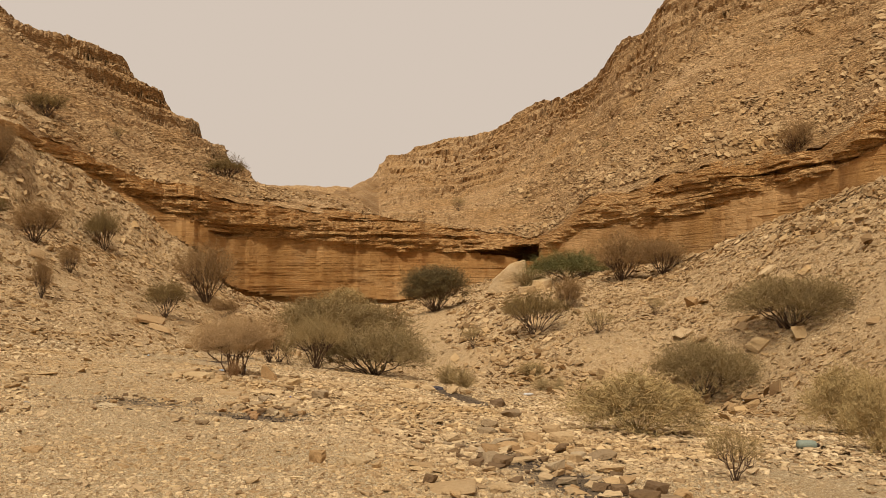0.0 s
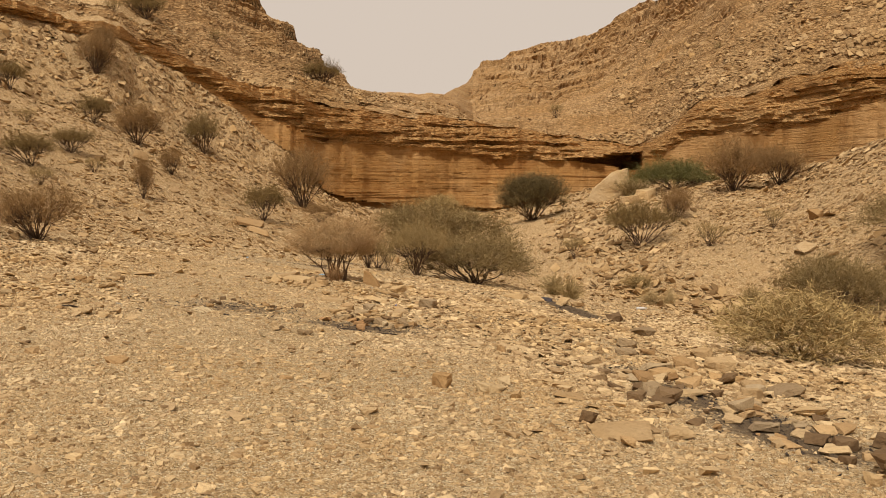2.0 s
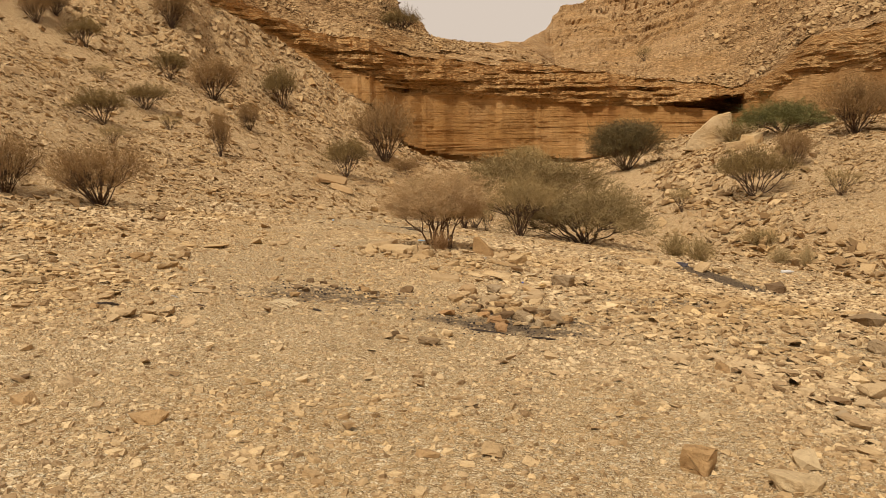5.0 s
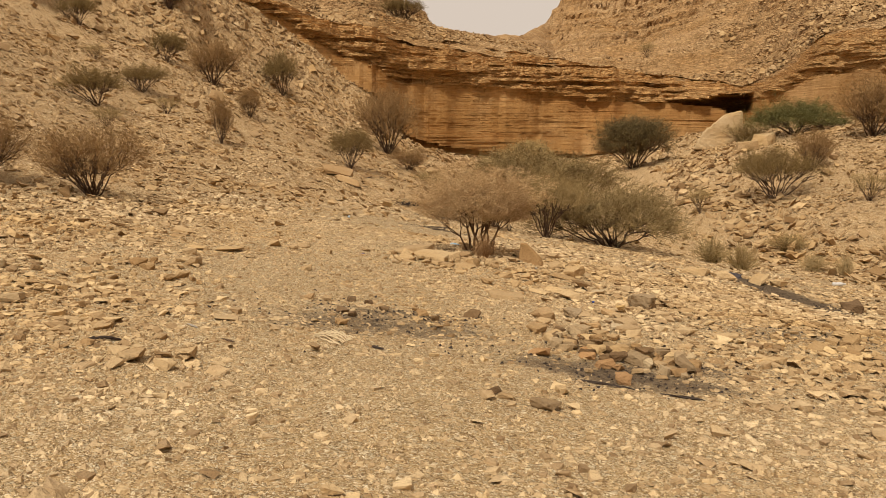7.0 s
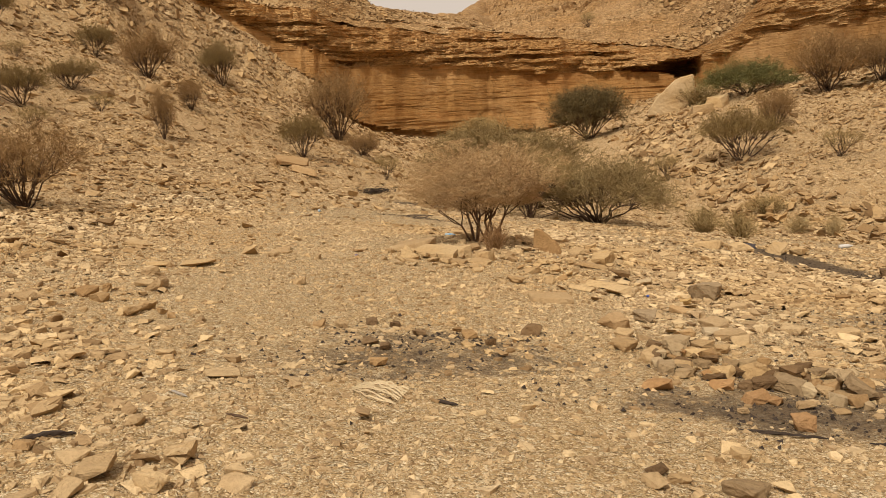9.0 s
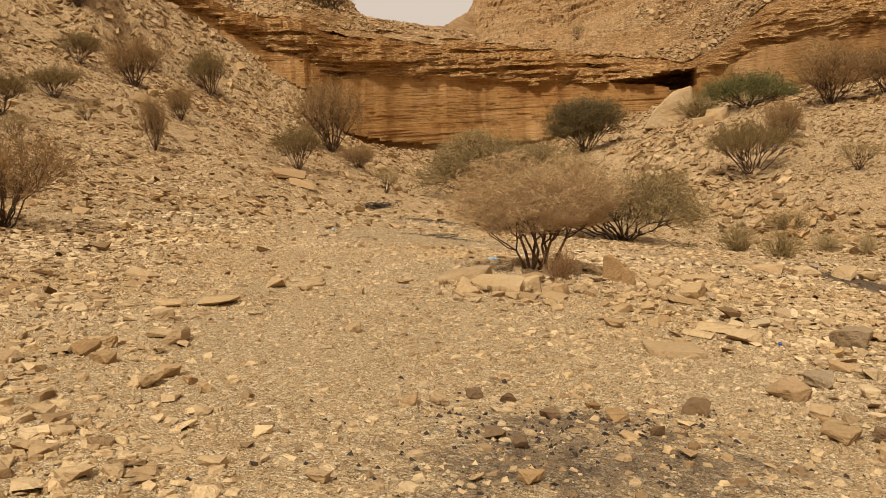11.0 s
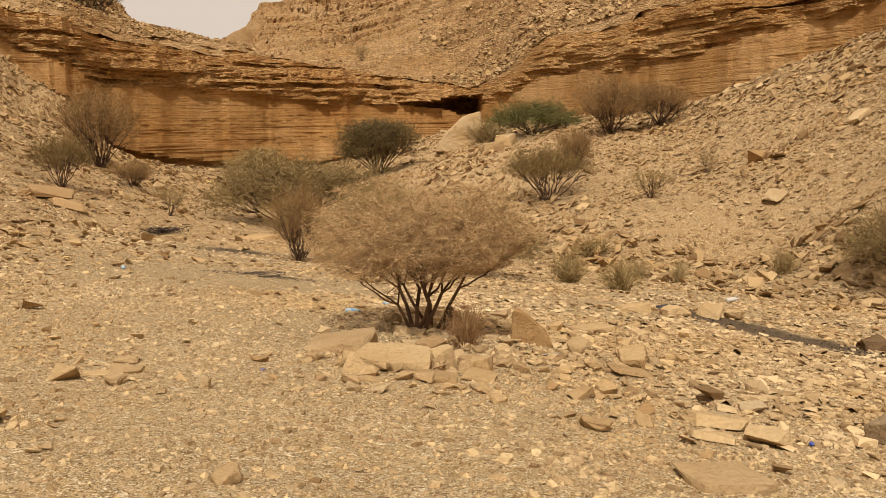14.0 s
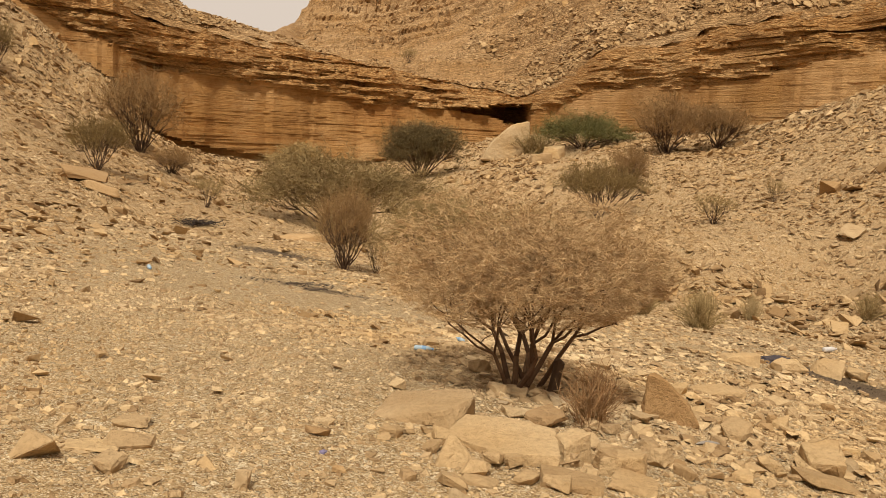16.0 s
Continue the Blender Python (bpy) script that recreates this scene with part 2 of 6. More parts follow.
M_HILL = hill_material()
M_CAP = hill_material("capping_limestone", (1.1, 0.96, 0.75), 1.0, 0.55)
M_ROCK = rock_material("tan_rock", tint=(1.24, 1.24, 1.22))
M_RUBBLE = rock_material("rubble", tint=(1.1, 1.06, 0.99), random_per_island=True)
M_GRAVEL = rock_material("gravel_chips", tint=(1.5, 1.55, 1.6), random_per_island=True)
M_HILLROCK = rock_material("weathered_rubble", tint=(0.98, 0.92, 0.83), random_per_island=True)
M_BURNT = rock_material("burnt_rock", tint=(0.48, 0.43, 0.41))
M_BROWN = rock_material("brown_rock", tint=(1.08, 1.0, 0.9))
M_VARNISH = rock_material("dark_varnished_rock", tint=(0.8, 0.68, 0.55))
M_PALE = rock_material("pale_rock", tint=(1.25, 1.35, 1.5))
M_GREYROCK = rock_material("grey_rock", tint=(0.9, 0.93, 1.0))
M_YELLOW = rock_material("yellow_rock", tint=(1.2, 1.12, 0.86))
M_ORANGE = rock_material("fire_reddened_rock", tint=(1.0, 0.84, 0.72))
M_BARK = plant_material("dark_bark", (0.05, 0.03, 0.018), (0.085, 0.05, 0.03), (0.13, 0.085, 0.05))
M_LIMB = plant_material("brown_bark", (0.06, 0.032, 0.017), (0.1, 0.056, 0.03), (0.16, 0.095, 0.052))
M_THORN = plant_material("brown_twigs", (0.145, 0.08, 0.032), (0.24, 0.14, 0.056), (0.36, 0.225, 0.094))
M_DRY = plant_material("dry_twigs", (0.165, 0.107, 0.042), (0.27, 0.185, 0.075), (0.39, 0.28, 0.124))
M_GREY = plant_material("grey_twigs", (0.125, 0.08, 0.031), (0.215, 0.145, 0.058), (0.32, 0.228, 0.1))
M_OLIVE = plant_material("olive_leaves", (0.1, 0.062, 0.022), (0.17, 0.11, 0.039), (0.275, 0.187, 0.07))
M_GREEN = plant_material("dark_green_leaves", (0.075, 0.052, 0.022), (0.12, 0.085, 0.034), (0.185, 0.136, 0.058))
M_LIVE = plant_material("green_leaves", (0.07, 0.062, 0.02), (0.12, 0.108, 0.034), (0.19, 0.17, 0.06))
M_STRAW = plant_material("dry_grass", (0.25, 0.17, 0.075), (0.36, 0.26, 0.12), (0.46, 0.34, 0.17))
M_BROOM = plant_material("olive_straw", (0.23, 0.156, 0.06), (0.36, 0.25, 0.1), (0.49, 0.355, 0.16))
M_TWIG = plant_material("thorny_twigs", (0.22, 0.13, 0.058), (0.4, 0.255, 0.118), (0.62, 0.44, 0.23))
M_RUST = plant_material("rust_stems", (0.17, 0.085, 0.035), (0.27, 0.15, 0.065), (0.36, 0.22, 0.1))
M_BLUE = plain_material("blue_plastic", (0.2, 0.34, 0.5), 0.35)
M_NAVY = plain_material("navy_plastic", (0.06, 0.09, 0.28), 0.45)
M_VIOLET = plain_material("violet_plastic", (0.2, 0.17, 0.25), 0.6)
M_WHITE = plain_material("white_plastic", (0.55, 0.52, 0.48), 0.4)
M_BLACKBAG = plain_material("black_plastic", (0.06, 0.05, 0.052), 0.6)
M_CAN = plain_material("green_enamel", (0.2, 0.225, 0.17), 0.5)
M_GREYWOOD = plain_material("grey_wood", (0.3, 0.26, 0.21), 0.85)
M_BONE = plain_material("bleached_fibre", (0.55, 0.43, 0.26), 0.85)
M_WIRE = plain_material("burnt_wire", (0.09, 0.065, 0.045), 0.8)
M_CLEAR = plain_material("cloudy_plastic", (0.36, 0.45, 0.5), 0.3)
M_CHAR = plain_material("charcoal", (0.05, 0.036, 0.027), 0.95)

# ---- the lie of the land ----
def hashed(i, j, seed):
    h = (i.astype(np.int64) * 374761393 + j.astype(np.int64) * 668265263 + seed * 974634777) & 0x7FFFFFFF
    h = ((h ^ (h >> 13)) * 1274126177) & 0x7FFFFFFF
    return ((h ^ (h >> 16)) & 0xFFFF) / 65535.0


def vnoise(x, y, seed=0):
    i, j = np.floor(x), np.floor(y)
    u, v = x - i, y - j
    u, v = u * u * (3 - 2 * u), v * v * (3 - 2 * v)
    a, b = hashed(i, j, seed), hashed(i + 1, j, seed)
    c, d = hashed(i, j + 1, seed), hashed(i + 1, j + 1, seed)
    return (a * (1 - u) + b * u) * (1 - v) + (c * (1 - u) + d * u) * v - 0.5


def fbm(x, y, seed=0, octaves=4, gain=0.5):
    s, a = 0.0, 1.0
    for k in range(octaves):
        s = s + a * vnoise(x * 2**k + 17.3 * k, y * 2**k - 9.1 * k, seed + k)
        a *= gain
    return s


def over(a, b, k):
    """The higher of two surfaces, with a rounded join."""
    return 0.5 * (a + b + np.sqrt((a - b) ** 2 + k * k))


def humps(x, y):
    """Low mounds and hollows: the eroded bank, the side gully, spurs of the scree."""
    z = 0.0
    for cx, cy, w, h in ((9.9, 39.4, 3, -1.38), (11.2, 35.6, 3, 1.1), (7.4, 46.4, 3, 0.6), (11, 30.6, 3, -0.46), (5.9, 62.8, 8, 0.81), (-24.1, 36.6, 3, -0.56),
                         (-15.7, 35.5, 3, 0.71), (-12.5, 37.7, 3, -0.6), (17.2, 66.7, 4.5, -0.56), (-2.2, 81.4, 3, -0.55), (1.2, 50.8, 3, 0.49), (-26.3, 50.2, 4.5, 0.49), (-5.3, 19.8, 2.5, 0.14), (1, 20.8, 2.5, -0.2)):
        z = z + h * np.exp(-((x - cx) ** 2 + (y - cy) ** 2) / w**2)
    return z


def valley(x, y):
    """Height of the wadi floor and of the scree that leans on both sides."""
    x, y = np.clip(x, -55, 48), np.clip(y, -14, 105)
    u = y / 40
    bed = -0.441 + 0.004 * x - 0.953 * u - 4.201 * u**2 + 1.897 * u**3 - 0.233 * x * u + 0.00049 * x * x + 0.09 * x * u * u
    left = -6.21 - 0.44 * x - 1.765 * u
    right = -10.208 + 0.614 * x + 0.925 * u
    back = -8.967 + 0.248 * x + 4.064 * u
    return over(over(over(bed, left, 0.8), right, 0.8), back, 0.6) + humps(x, y)


def roughness(x, y):
    """Unevenness, small on the trodden floor and larger on the scree."""
    steep = np.clip((np.abs(x + 1.5) - 9) / 10, 0, 1) + np.clip((y - 30) / 25, 0, 1)
    steep = np.clip(steep, 0, 1)
    return (0.07 + 0.25 * steep) * fbm(x * 0.35, y * 0.35, 3, 3) + (0.03 + 0.16 * steep) * fbm(x * 1.5, y * 1.5, 9, 3)


def land(x, y):
    x, y = np.asarray(x, float), np.asarray(y, float)
    az, r = np.degrees(np.arctan2(x, y)), np.hypot(x, y)
    rc, zt = rim(az)
    apron = zt - np.interp(az, APRON[:, 0], APRON[:, 1]) - 0.8 * (rc - r)
    return over(valley(x, y), apron, 0.9) + roughness(x, y)


# bearing, depth below the rim at which the heaped scree meets the rock
APRON = np.array([(-180, 40), (-70, 40), (-50, 1.8), (-29.6, 1.3), (-25, 1.7), (-21.5, 2.9), (-18, 6.3), (-16, 9.6), (-14, 40), (180, 40)], float)
# bearing (degrees right of north), distance to the rock rim, height of the rim
RIM = np.array([(-180, 300, 9), (-150, 150, 20), (-100, 58, 20), (-60, 62, 17), (-40, 68, 15.5), (-29.6, 74, 14.6), (-25, 80, 13.2), (-21.5, 82, 11.2),
                (-18, 83, 11), (-14, 87, 10.2), (-10.7, 90, 9.9), (-7.5, 91, 9.4), (-2.8, 92, 8.2), (3.2, 93, 6.9), (5.2, 93, 6.2), (7.2, 89, 7.6), (9.5, 84, 10.2),
                (13, 76, 10.6), (17, 70, 11.2), (24.3, 62, 11), (27.7, 58, 13.3), (36, 54, 14), (50, 50, 16), (70, 47, 19), (100, 52, 21), (150, 150, 20), (180, 300, 9)], float)
# bearing, distance to the skyline, height of the skyline, bend of the slope between
SKY = np.array([(-180, 420, 12, 1), (-150, 260, 50, 1), (-60, 118, 50, 0.95), (-40, 115, 41, 0.95), (-29.6, 115, 37.2, 0.95), (-25, 118, 34.6, 0.95), (-22, 122, 32, 1), (-20, 122, 28.2, 1),
                (-18.5, 122, 26.2, 1), (-17, 118, 21.8, 1), (-14, 106, 14.4, 0.9), (-10.7, 118, 14.6, 0.8), (-9, 155, 18.4, 0.85), (-7.5, 210, 25.6, 0.95), (-6.6, 250, 32.4, 1.1), (-6, 270, 36.2, 1.3), (-5.65, 285, 40.2, 1.4), (-5.5, 288, 43.2, 1.5), (-4.8, 296, 48.2, 1.5),
                (-2.5, 300, 52.5, 1.4), (0, 295, 54.3, 1.35), (3, 270, 54.7, 1.2), (5.6, 245, 55.5, 1.1), (9.5, 210, 52, 1), (11.6, 195, 57.5, 1), (13.1, 185, 57.5, 1), (14.7, 178, 62.5, 1),
                (17, 170, 64, 1), (24, 155, 66, 1), (28, 145, 64, 1), (40, 140, 62, 1), (90, 150, 60, 1), (150, 260, 45, 1), (180, 420, 12, 1)], float)


def rim(az, fine=4):
    az = np.asarray(az, float)
    ragged = np.clip((60 - np.abs(az)) / 10, 0, 1)
    return (np.interp(az, RIM[:, 0], RIM[:, 1]) + ragged * (1.6 * fbm(az * 0.45, az * 0 + 0.3, 91, fine)),
            np.interp(az, RIM[:, 0], RIM[:, 2]) + ragged * (0.5 * fbm(az * 0.8, az * 0 + 7.7, 95, fine)))


def ledged(z, x, y, h, amount, seed):
    """Breaks a slope into treads and steep risers along level beds."""
    t = z / h + 0.8 * fbm(x * 0.02, y * 0.02, seed, 3)
    f = t - np.floor(t)
    g = np.where(f < 0.78, f * 0.4 / 0.78, 0.4 + (f - 0.78) * 0.6 / 0.22)
    return z + (g - f) * h * amount * np.clip(0.6 + 1.6 * fbm(x * 0.04 + 5, y * 0.04, seed + 7, 2), 0, 1.2)


def upland(az, r):
    """Height of the slopes above the rim."""
    rc, zt = rim(az, 1)
    rs, zs, bend = (np.interp(az, SKY[:, 0], SKY[:, k]) for k in (1, 2, 3))
    u = np.clip((r - rc) / (rs - rc), 0, 1)
    step = hashed(np.floor(az * 0.9 + 0.6 * fbm(az * 0.7, az * 0, 41, 2)), az * 0, 43) - 0.5
    zs = zs + 0.03 * zs * step * np.clip((u - 0.7) / 0.2, 0, 1) * (az > 7.5)
    w = np.where(u < 0.8, u * 0.74 / 0.8, 0.74 + (u - 0.8) * 1.3)
    z = zt + (zs - zt) * w**bend
    x, y = r * np.sin(np.radians(az)), r * np.cos(np.radians(az))
    fade = np.clip((r - rc) / 5, 0.15, 1) * np.clip((1 - u) / 0.06 + 0.5, 0, 1)
    still = 1 - 0.85 * np.clip((az + 17) / 3, 0, 1) * np.clip((-4.9 - az) / 0.8, 0, 1)
    z = z + fade * still * (1.6 * fbm(x * 0.07, y * 0.07, 21, 4) + 0.5 * fbm(x * 0.5, y * 0.5, 25, 3))
    crag = np.clip((u - 0.45) / 0.3, 0, 1)
    z = ledged(z, x, y, 4.2, still * (0.8 + 0.8 * crag) * np.clip((r - rc) / 8, 0, 1), 31)
    z = z - 1.7 * np.clip(1 - (r - rc) / 3.4, 0, 1)
    past = np.clip(r - rs, 0, None)
    z = z - 0.06 * past
    far = (42.6 + 0.8 * fbm(az * 1.3, az * 0, 17, 4)) * np.exp(-((np.clip(np.abs(r - 365) - 14, 0, None) / 40) ** 2)) * np.clip((az + 22) / 4, 0, 1) * np.clip((-4.4 - az) / 0.8, 0, 1)
    return np.maximum(z, np.where(r > 200, far, -99))


# ---- end of the lie of the land ----

def mesh_object(name, verts, faces, mat, smooth=False):
    """A mesh from arrays; faces is an (n, 3) or (n, 4) array."""
    verts, faces = np.asarray(verts, np.float32), np.asarray(faces, np.int32)
    me = bpy.data.meshes.new(name)
    k = faces.shape[1]
    me.vertices.add(len(verts))
    me.vertices.foreach_set("co", verts.ravel())
    me.loops.add(faces.size)
    me.loops.foreach_set("vertex_index", faces.ravel())
    me.polygons.add(len(faces))
    me.polygons.foreach_set("loop_start", np.arange(0, faces.size, k, dtype=np.int32))
    me.polygons.foreach_set("use_smooth", np.full(len(faces), smooth))
    me.update(calc_edges=True)
    me.materials.append(mat)
    return new(name, me)


def sheet(name, grid, mat, smooth=True):
    """A sheet from an (n, m, 3) array of places."""
    n, m, _ = grid.shape
    i = np.arange(n * m).reshape(n, m)
    quads = np.stack([i[:-1, :-1], i[1:, :-1], i[1:, 1:], i[:-1, 1:]], -1).reshape(-1, 4)
    return mesh_object(name, grid.reshape(-1, 3), quads, mat, smooth)


def polar(az, r, z):
    a = np.radians(az)
    return np.stack([r * np.sin(a), r * np.cos(a), z], -1)


def ash_cover(x, y):
    """Where old fires have left ash and charcoal, 0 to 1."""
    c = np.zeros_like(x)
    for cx, cy, along, across, turn, amount in ASH:
        a = radians(turn)
        u, v = (x - cx) * math.cos(a) + (y - cy) * math.sin(a), -(x - cx) * math.sin(a) + (y - cy) * math.cos(a)
        c = np.maximum(c, amount * np.exp(-((u / along) ** 2 + (v / across) ** 2)))
    return c


ASH = [(-5.0, 13.0, 1.5, 0.8, 14, 0.9), (-2.85, 12.3, 1.2, 0.42, -6, 1.2), (1.35, 7.8, 1.1, 0.5, -68, 1.4), (0.6, 10.5, 0.9, 0.45, -70, 1.2), (0.8, 9.1, 1.0, 0.4, -75, 1.4), (0.25, 23.2, 2.2, 0.45, -68, 1.9),
       (-8.3, 31.6, 1.5, 1.3, 60, 1.2), (-7.2, 25.3, 1.3, 0.4, -5, 1.1), (-0.8, 15.5, 1.5, 0.8, 10, 0.8), (-2.6, 13.0, 1.0, 0.6, -10, 1.0), (0.9, 21.5, 0.8, 0.5, 0, 0.9), (-5.1, 13.7, 1.0, 0.4, 10, 0.9)]

AZ_IN = np.concatenate([np.arange(-180, -54, 3.0), np.arange(-54, 54, 0.28), np.arange(54, 180.1, 3.0)])
rc_in, _ = rim(AZ_IN)
ROWS_IN = np.linspace(0, 1, 310)
A, W = np.meshgrid(AZ_IN, ROWS_IN)
R = 0.3 * ((rc_in[None] + 5) / 0.3) ** W
R[0] = 0.0
X, Y = R * np.sin(np.radians(A)), R * np.cos(np.radians(A))
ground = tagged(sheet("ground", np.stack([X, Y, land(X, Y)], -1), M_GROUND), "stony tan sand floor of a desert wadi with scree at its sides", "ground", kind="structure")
att = ground.data.attributes.new("ash", "FLOAT", "POINT")
att.data.foreach_set("value", ash_cover(X, Y).astype(np.float32).ravel())
att = ground.data.attributes.new("scree", "FLOAT", "POINT")
steep = np.clip((np.abs(X + 1.5) - 8) / 6, 0, 1) + np.clip((Y - 28) / 10, 0, 1)
att.data.foreach_set("value", np.clip(steep, 0, 1).astype(np.float32).ravel())

# the slopes above the rim: level beds break out of them in crags, each leaning out over the one below
def jut(arc, z, h, seed):
    """How far a bed of thickness h leans out at height z, with joints between its blocks."""
    t = z / h + 0.9 * fbm(arc * 0.012, arc * 0, seed, 3)
    k = np.floor(t)
    block = hashed(np.floor(arc / (1.9 * h) + 7 * hashed(k, k * 0, seed) + 0.5 * fbm(arc * 0.4 / h, k, seed + 3, 2)), k, seed + 1) - 0.5
    bed = hashed(k, k * 0 + 1, seed + 2) - 0.5
    return h * (1.0 * (t - k - 0.5) + 0.9 * block + 0.5 * bed)


def stony(x, y, f, seed):
    """Uneven tops of stones packed together, each with its own height and tilt."""
    u, v = f * x + 0.9 * fbm(f * x * 0.8, f * y * 0.8, seed, 2), f * y + 0.9 * fbm(f * x * 0.8 + 9, f * y * 0.8, seed + 2, 2)
    u = u + 0.5 * np.floor(v)
    i, j = np.floor(u), np.floor(v)
    lift = hashed(i, j, seed + 4) - 0.5 + (u - i - 0.5) * (hashed(i, j, seed + 5) - 0.5) + (v - j - 0.5) * (hashed(i, j, seed + 6) - 0.2)
    return lift * (hashed(i, j, seed + 7) > 0.25)


AZ_UP = np.concatenate([np.arange(-180, -40, 3.0), np.arange(-40, 40, 0.1), np.arange(40, 180.1, 3.0)])
rc_up, _ = rim(AZ_UP)
rs_up = np.interp(AZ_UP, SKY[:, 0], SKY[:, 1])
w = np.linspace(0, 1, 270)[:, None]
R = rc_up + 1.2 + (rs_up - rc_up - 1.2) * (0.55 * w + 0.45 * w**2.2)
behind = np.maximum(np.array([325, 345, 355, 380, 400, 430])[:, None], rs_up + np.array([24, 30, 36, 42, 48, 60])[:, None])
R = np.concatenate([R, rs_up + np.array([2, 8, 18])[:, None], behind, np.broadcast_to(np.linspace(560, 3000, 6)[:, None], (6, len(AZ_UP)))])
A = np.broadcast_to(AZ_UP, R.shape)
Z = upland(A, R)
X, Y = R * np.sin(np.radians(A)), R * np.cos(np.radians(A))
ARC = R * np.radians(A)
U = np.clip((R - rc_up) / (rs_up - rc_up), 0, 1)
crag = np.clip(0.12 + np.where(A > -6, 2.4, 1.4) * np.clip(U - 0.38, 0, 0.4) + 1.0 * fbm(X * 0.045, Y * 0.045, 61, 3), 0.08, 1.15)
crag *= np.where(A < -10, 0.5, 1.0) * np.clip((R - rc_up) / 3, 0.1, 1) * (R < rs_up + 5)
calm = 1 - 0.96 * np.clip((A + 16) / 3, 0, 1) * np.clip((-5.2 - A) / 1.0, 0, 1)
shift = calm * crag * (1.3 * jut(ARC, Z, 2.1, 51) + 1.0 * jut(ARC, Z, 0.95, 57))
Z = Z + calm * (U < 1) * np.clip((R - rc_up) / 4, 0.2, 1) * (0.35 * fbm(X * 0.9, Y * 0.9, 63, 3) + stony(X, Y, 0.75, 64) * 0.3 + stony(X, Y, 1.7, 65) * 0.32)
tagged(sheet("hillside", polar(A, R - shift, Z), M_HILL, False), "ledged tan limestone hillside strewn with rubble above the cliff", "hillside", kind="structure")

# the band of cliff between: level beds, each standing out or back by its own amount
LAYERS = 130
AZ_C = np.concatenate([np.arange(-180, -40, 3.0), np.arange(-40, 40, 0.13), np.arange(40, 180.1, 3.0)])
rc_c, zt_c = rim(AZ_C)
foot = land((rc_c + 0.0) * np.sin(np.radians(AZ_C)), rc_c * np.cos(np.radians(AZ_C))) - 2.0
foot = np.minimum(foot, zt_c - 2.5)


def standing_out(v, az):
    """How far a bed stands out from the rim's line, by its height v (0 foot, 1 rim) and bearing."""
    ledge = np.clip((-2 - az) / 5, 0.1, 1)
    wall = np.interp(v, [0, 0.2, 0.21, 0.31, 0.34, 0.45, 0.56, 0.63, 0.67, 0.7, 0.76, 0.82, 0.9, 1], [-0.5, -0.4, 0.1, 0.1, 0.1, 0.05, -0.05, -0.2, -0.15, 0.25, 0.42, 0.2, -0.7, -2.6])
    wall = wall + ledge * np.interp(v, [0.2, 0.21, 0.3, 0.335], [0, 0.55, 0.4, 0])
    bay = np.interp(v, [0, 0.45, 0.55, 0.6, 0.68, 0.78, 0.9, 1], [0.1, 0.05, -0.1, 0.05, 0.4, 0.35, -0.3, -2.6])
    shelf = np.interp(v, [0, 0.4, 0.52, 0.6, 0.75, 0.9, 1], [0.3, 0.2, 0.0, 0.3, 0.5, -0.4, -2.2])
    to_bay = np.clip((az - 6.5) / 4, 0, 1)
    to_shelf = np.clip((-17 - az) / 4, 0, 1)
    d = wall * (1 - to_bay) * (1 - to_shelf) + bay * to_bay + shelf * to_shelf
    slot = np.clip((az - 0.2) / 4.4, 0, 1) * np.clip((6.0 - az) / 0.25, 0, 1)
    inside = np.clip(1 - np.abs(v - 0.68) / (0.01 + 0.05 * slot + 0.11 * slot**4), 0, 1)
    return d - 7.0 * slot**1.5 * np.clip(inside * 3, 0, 1)


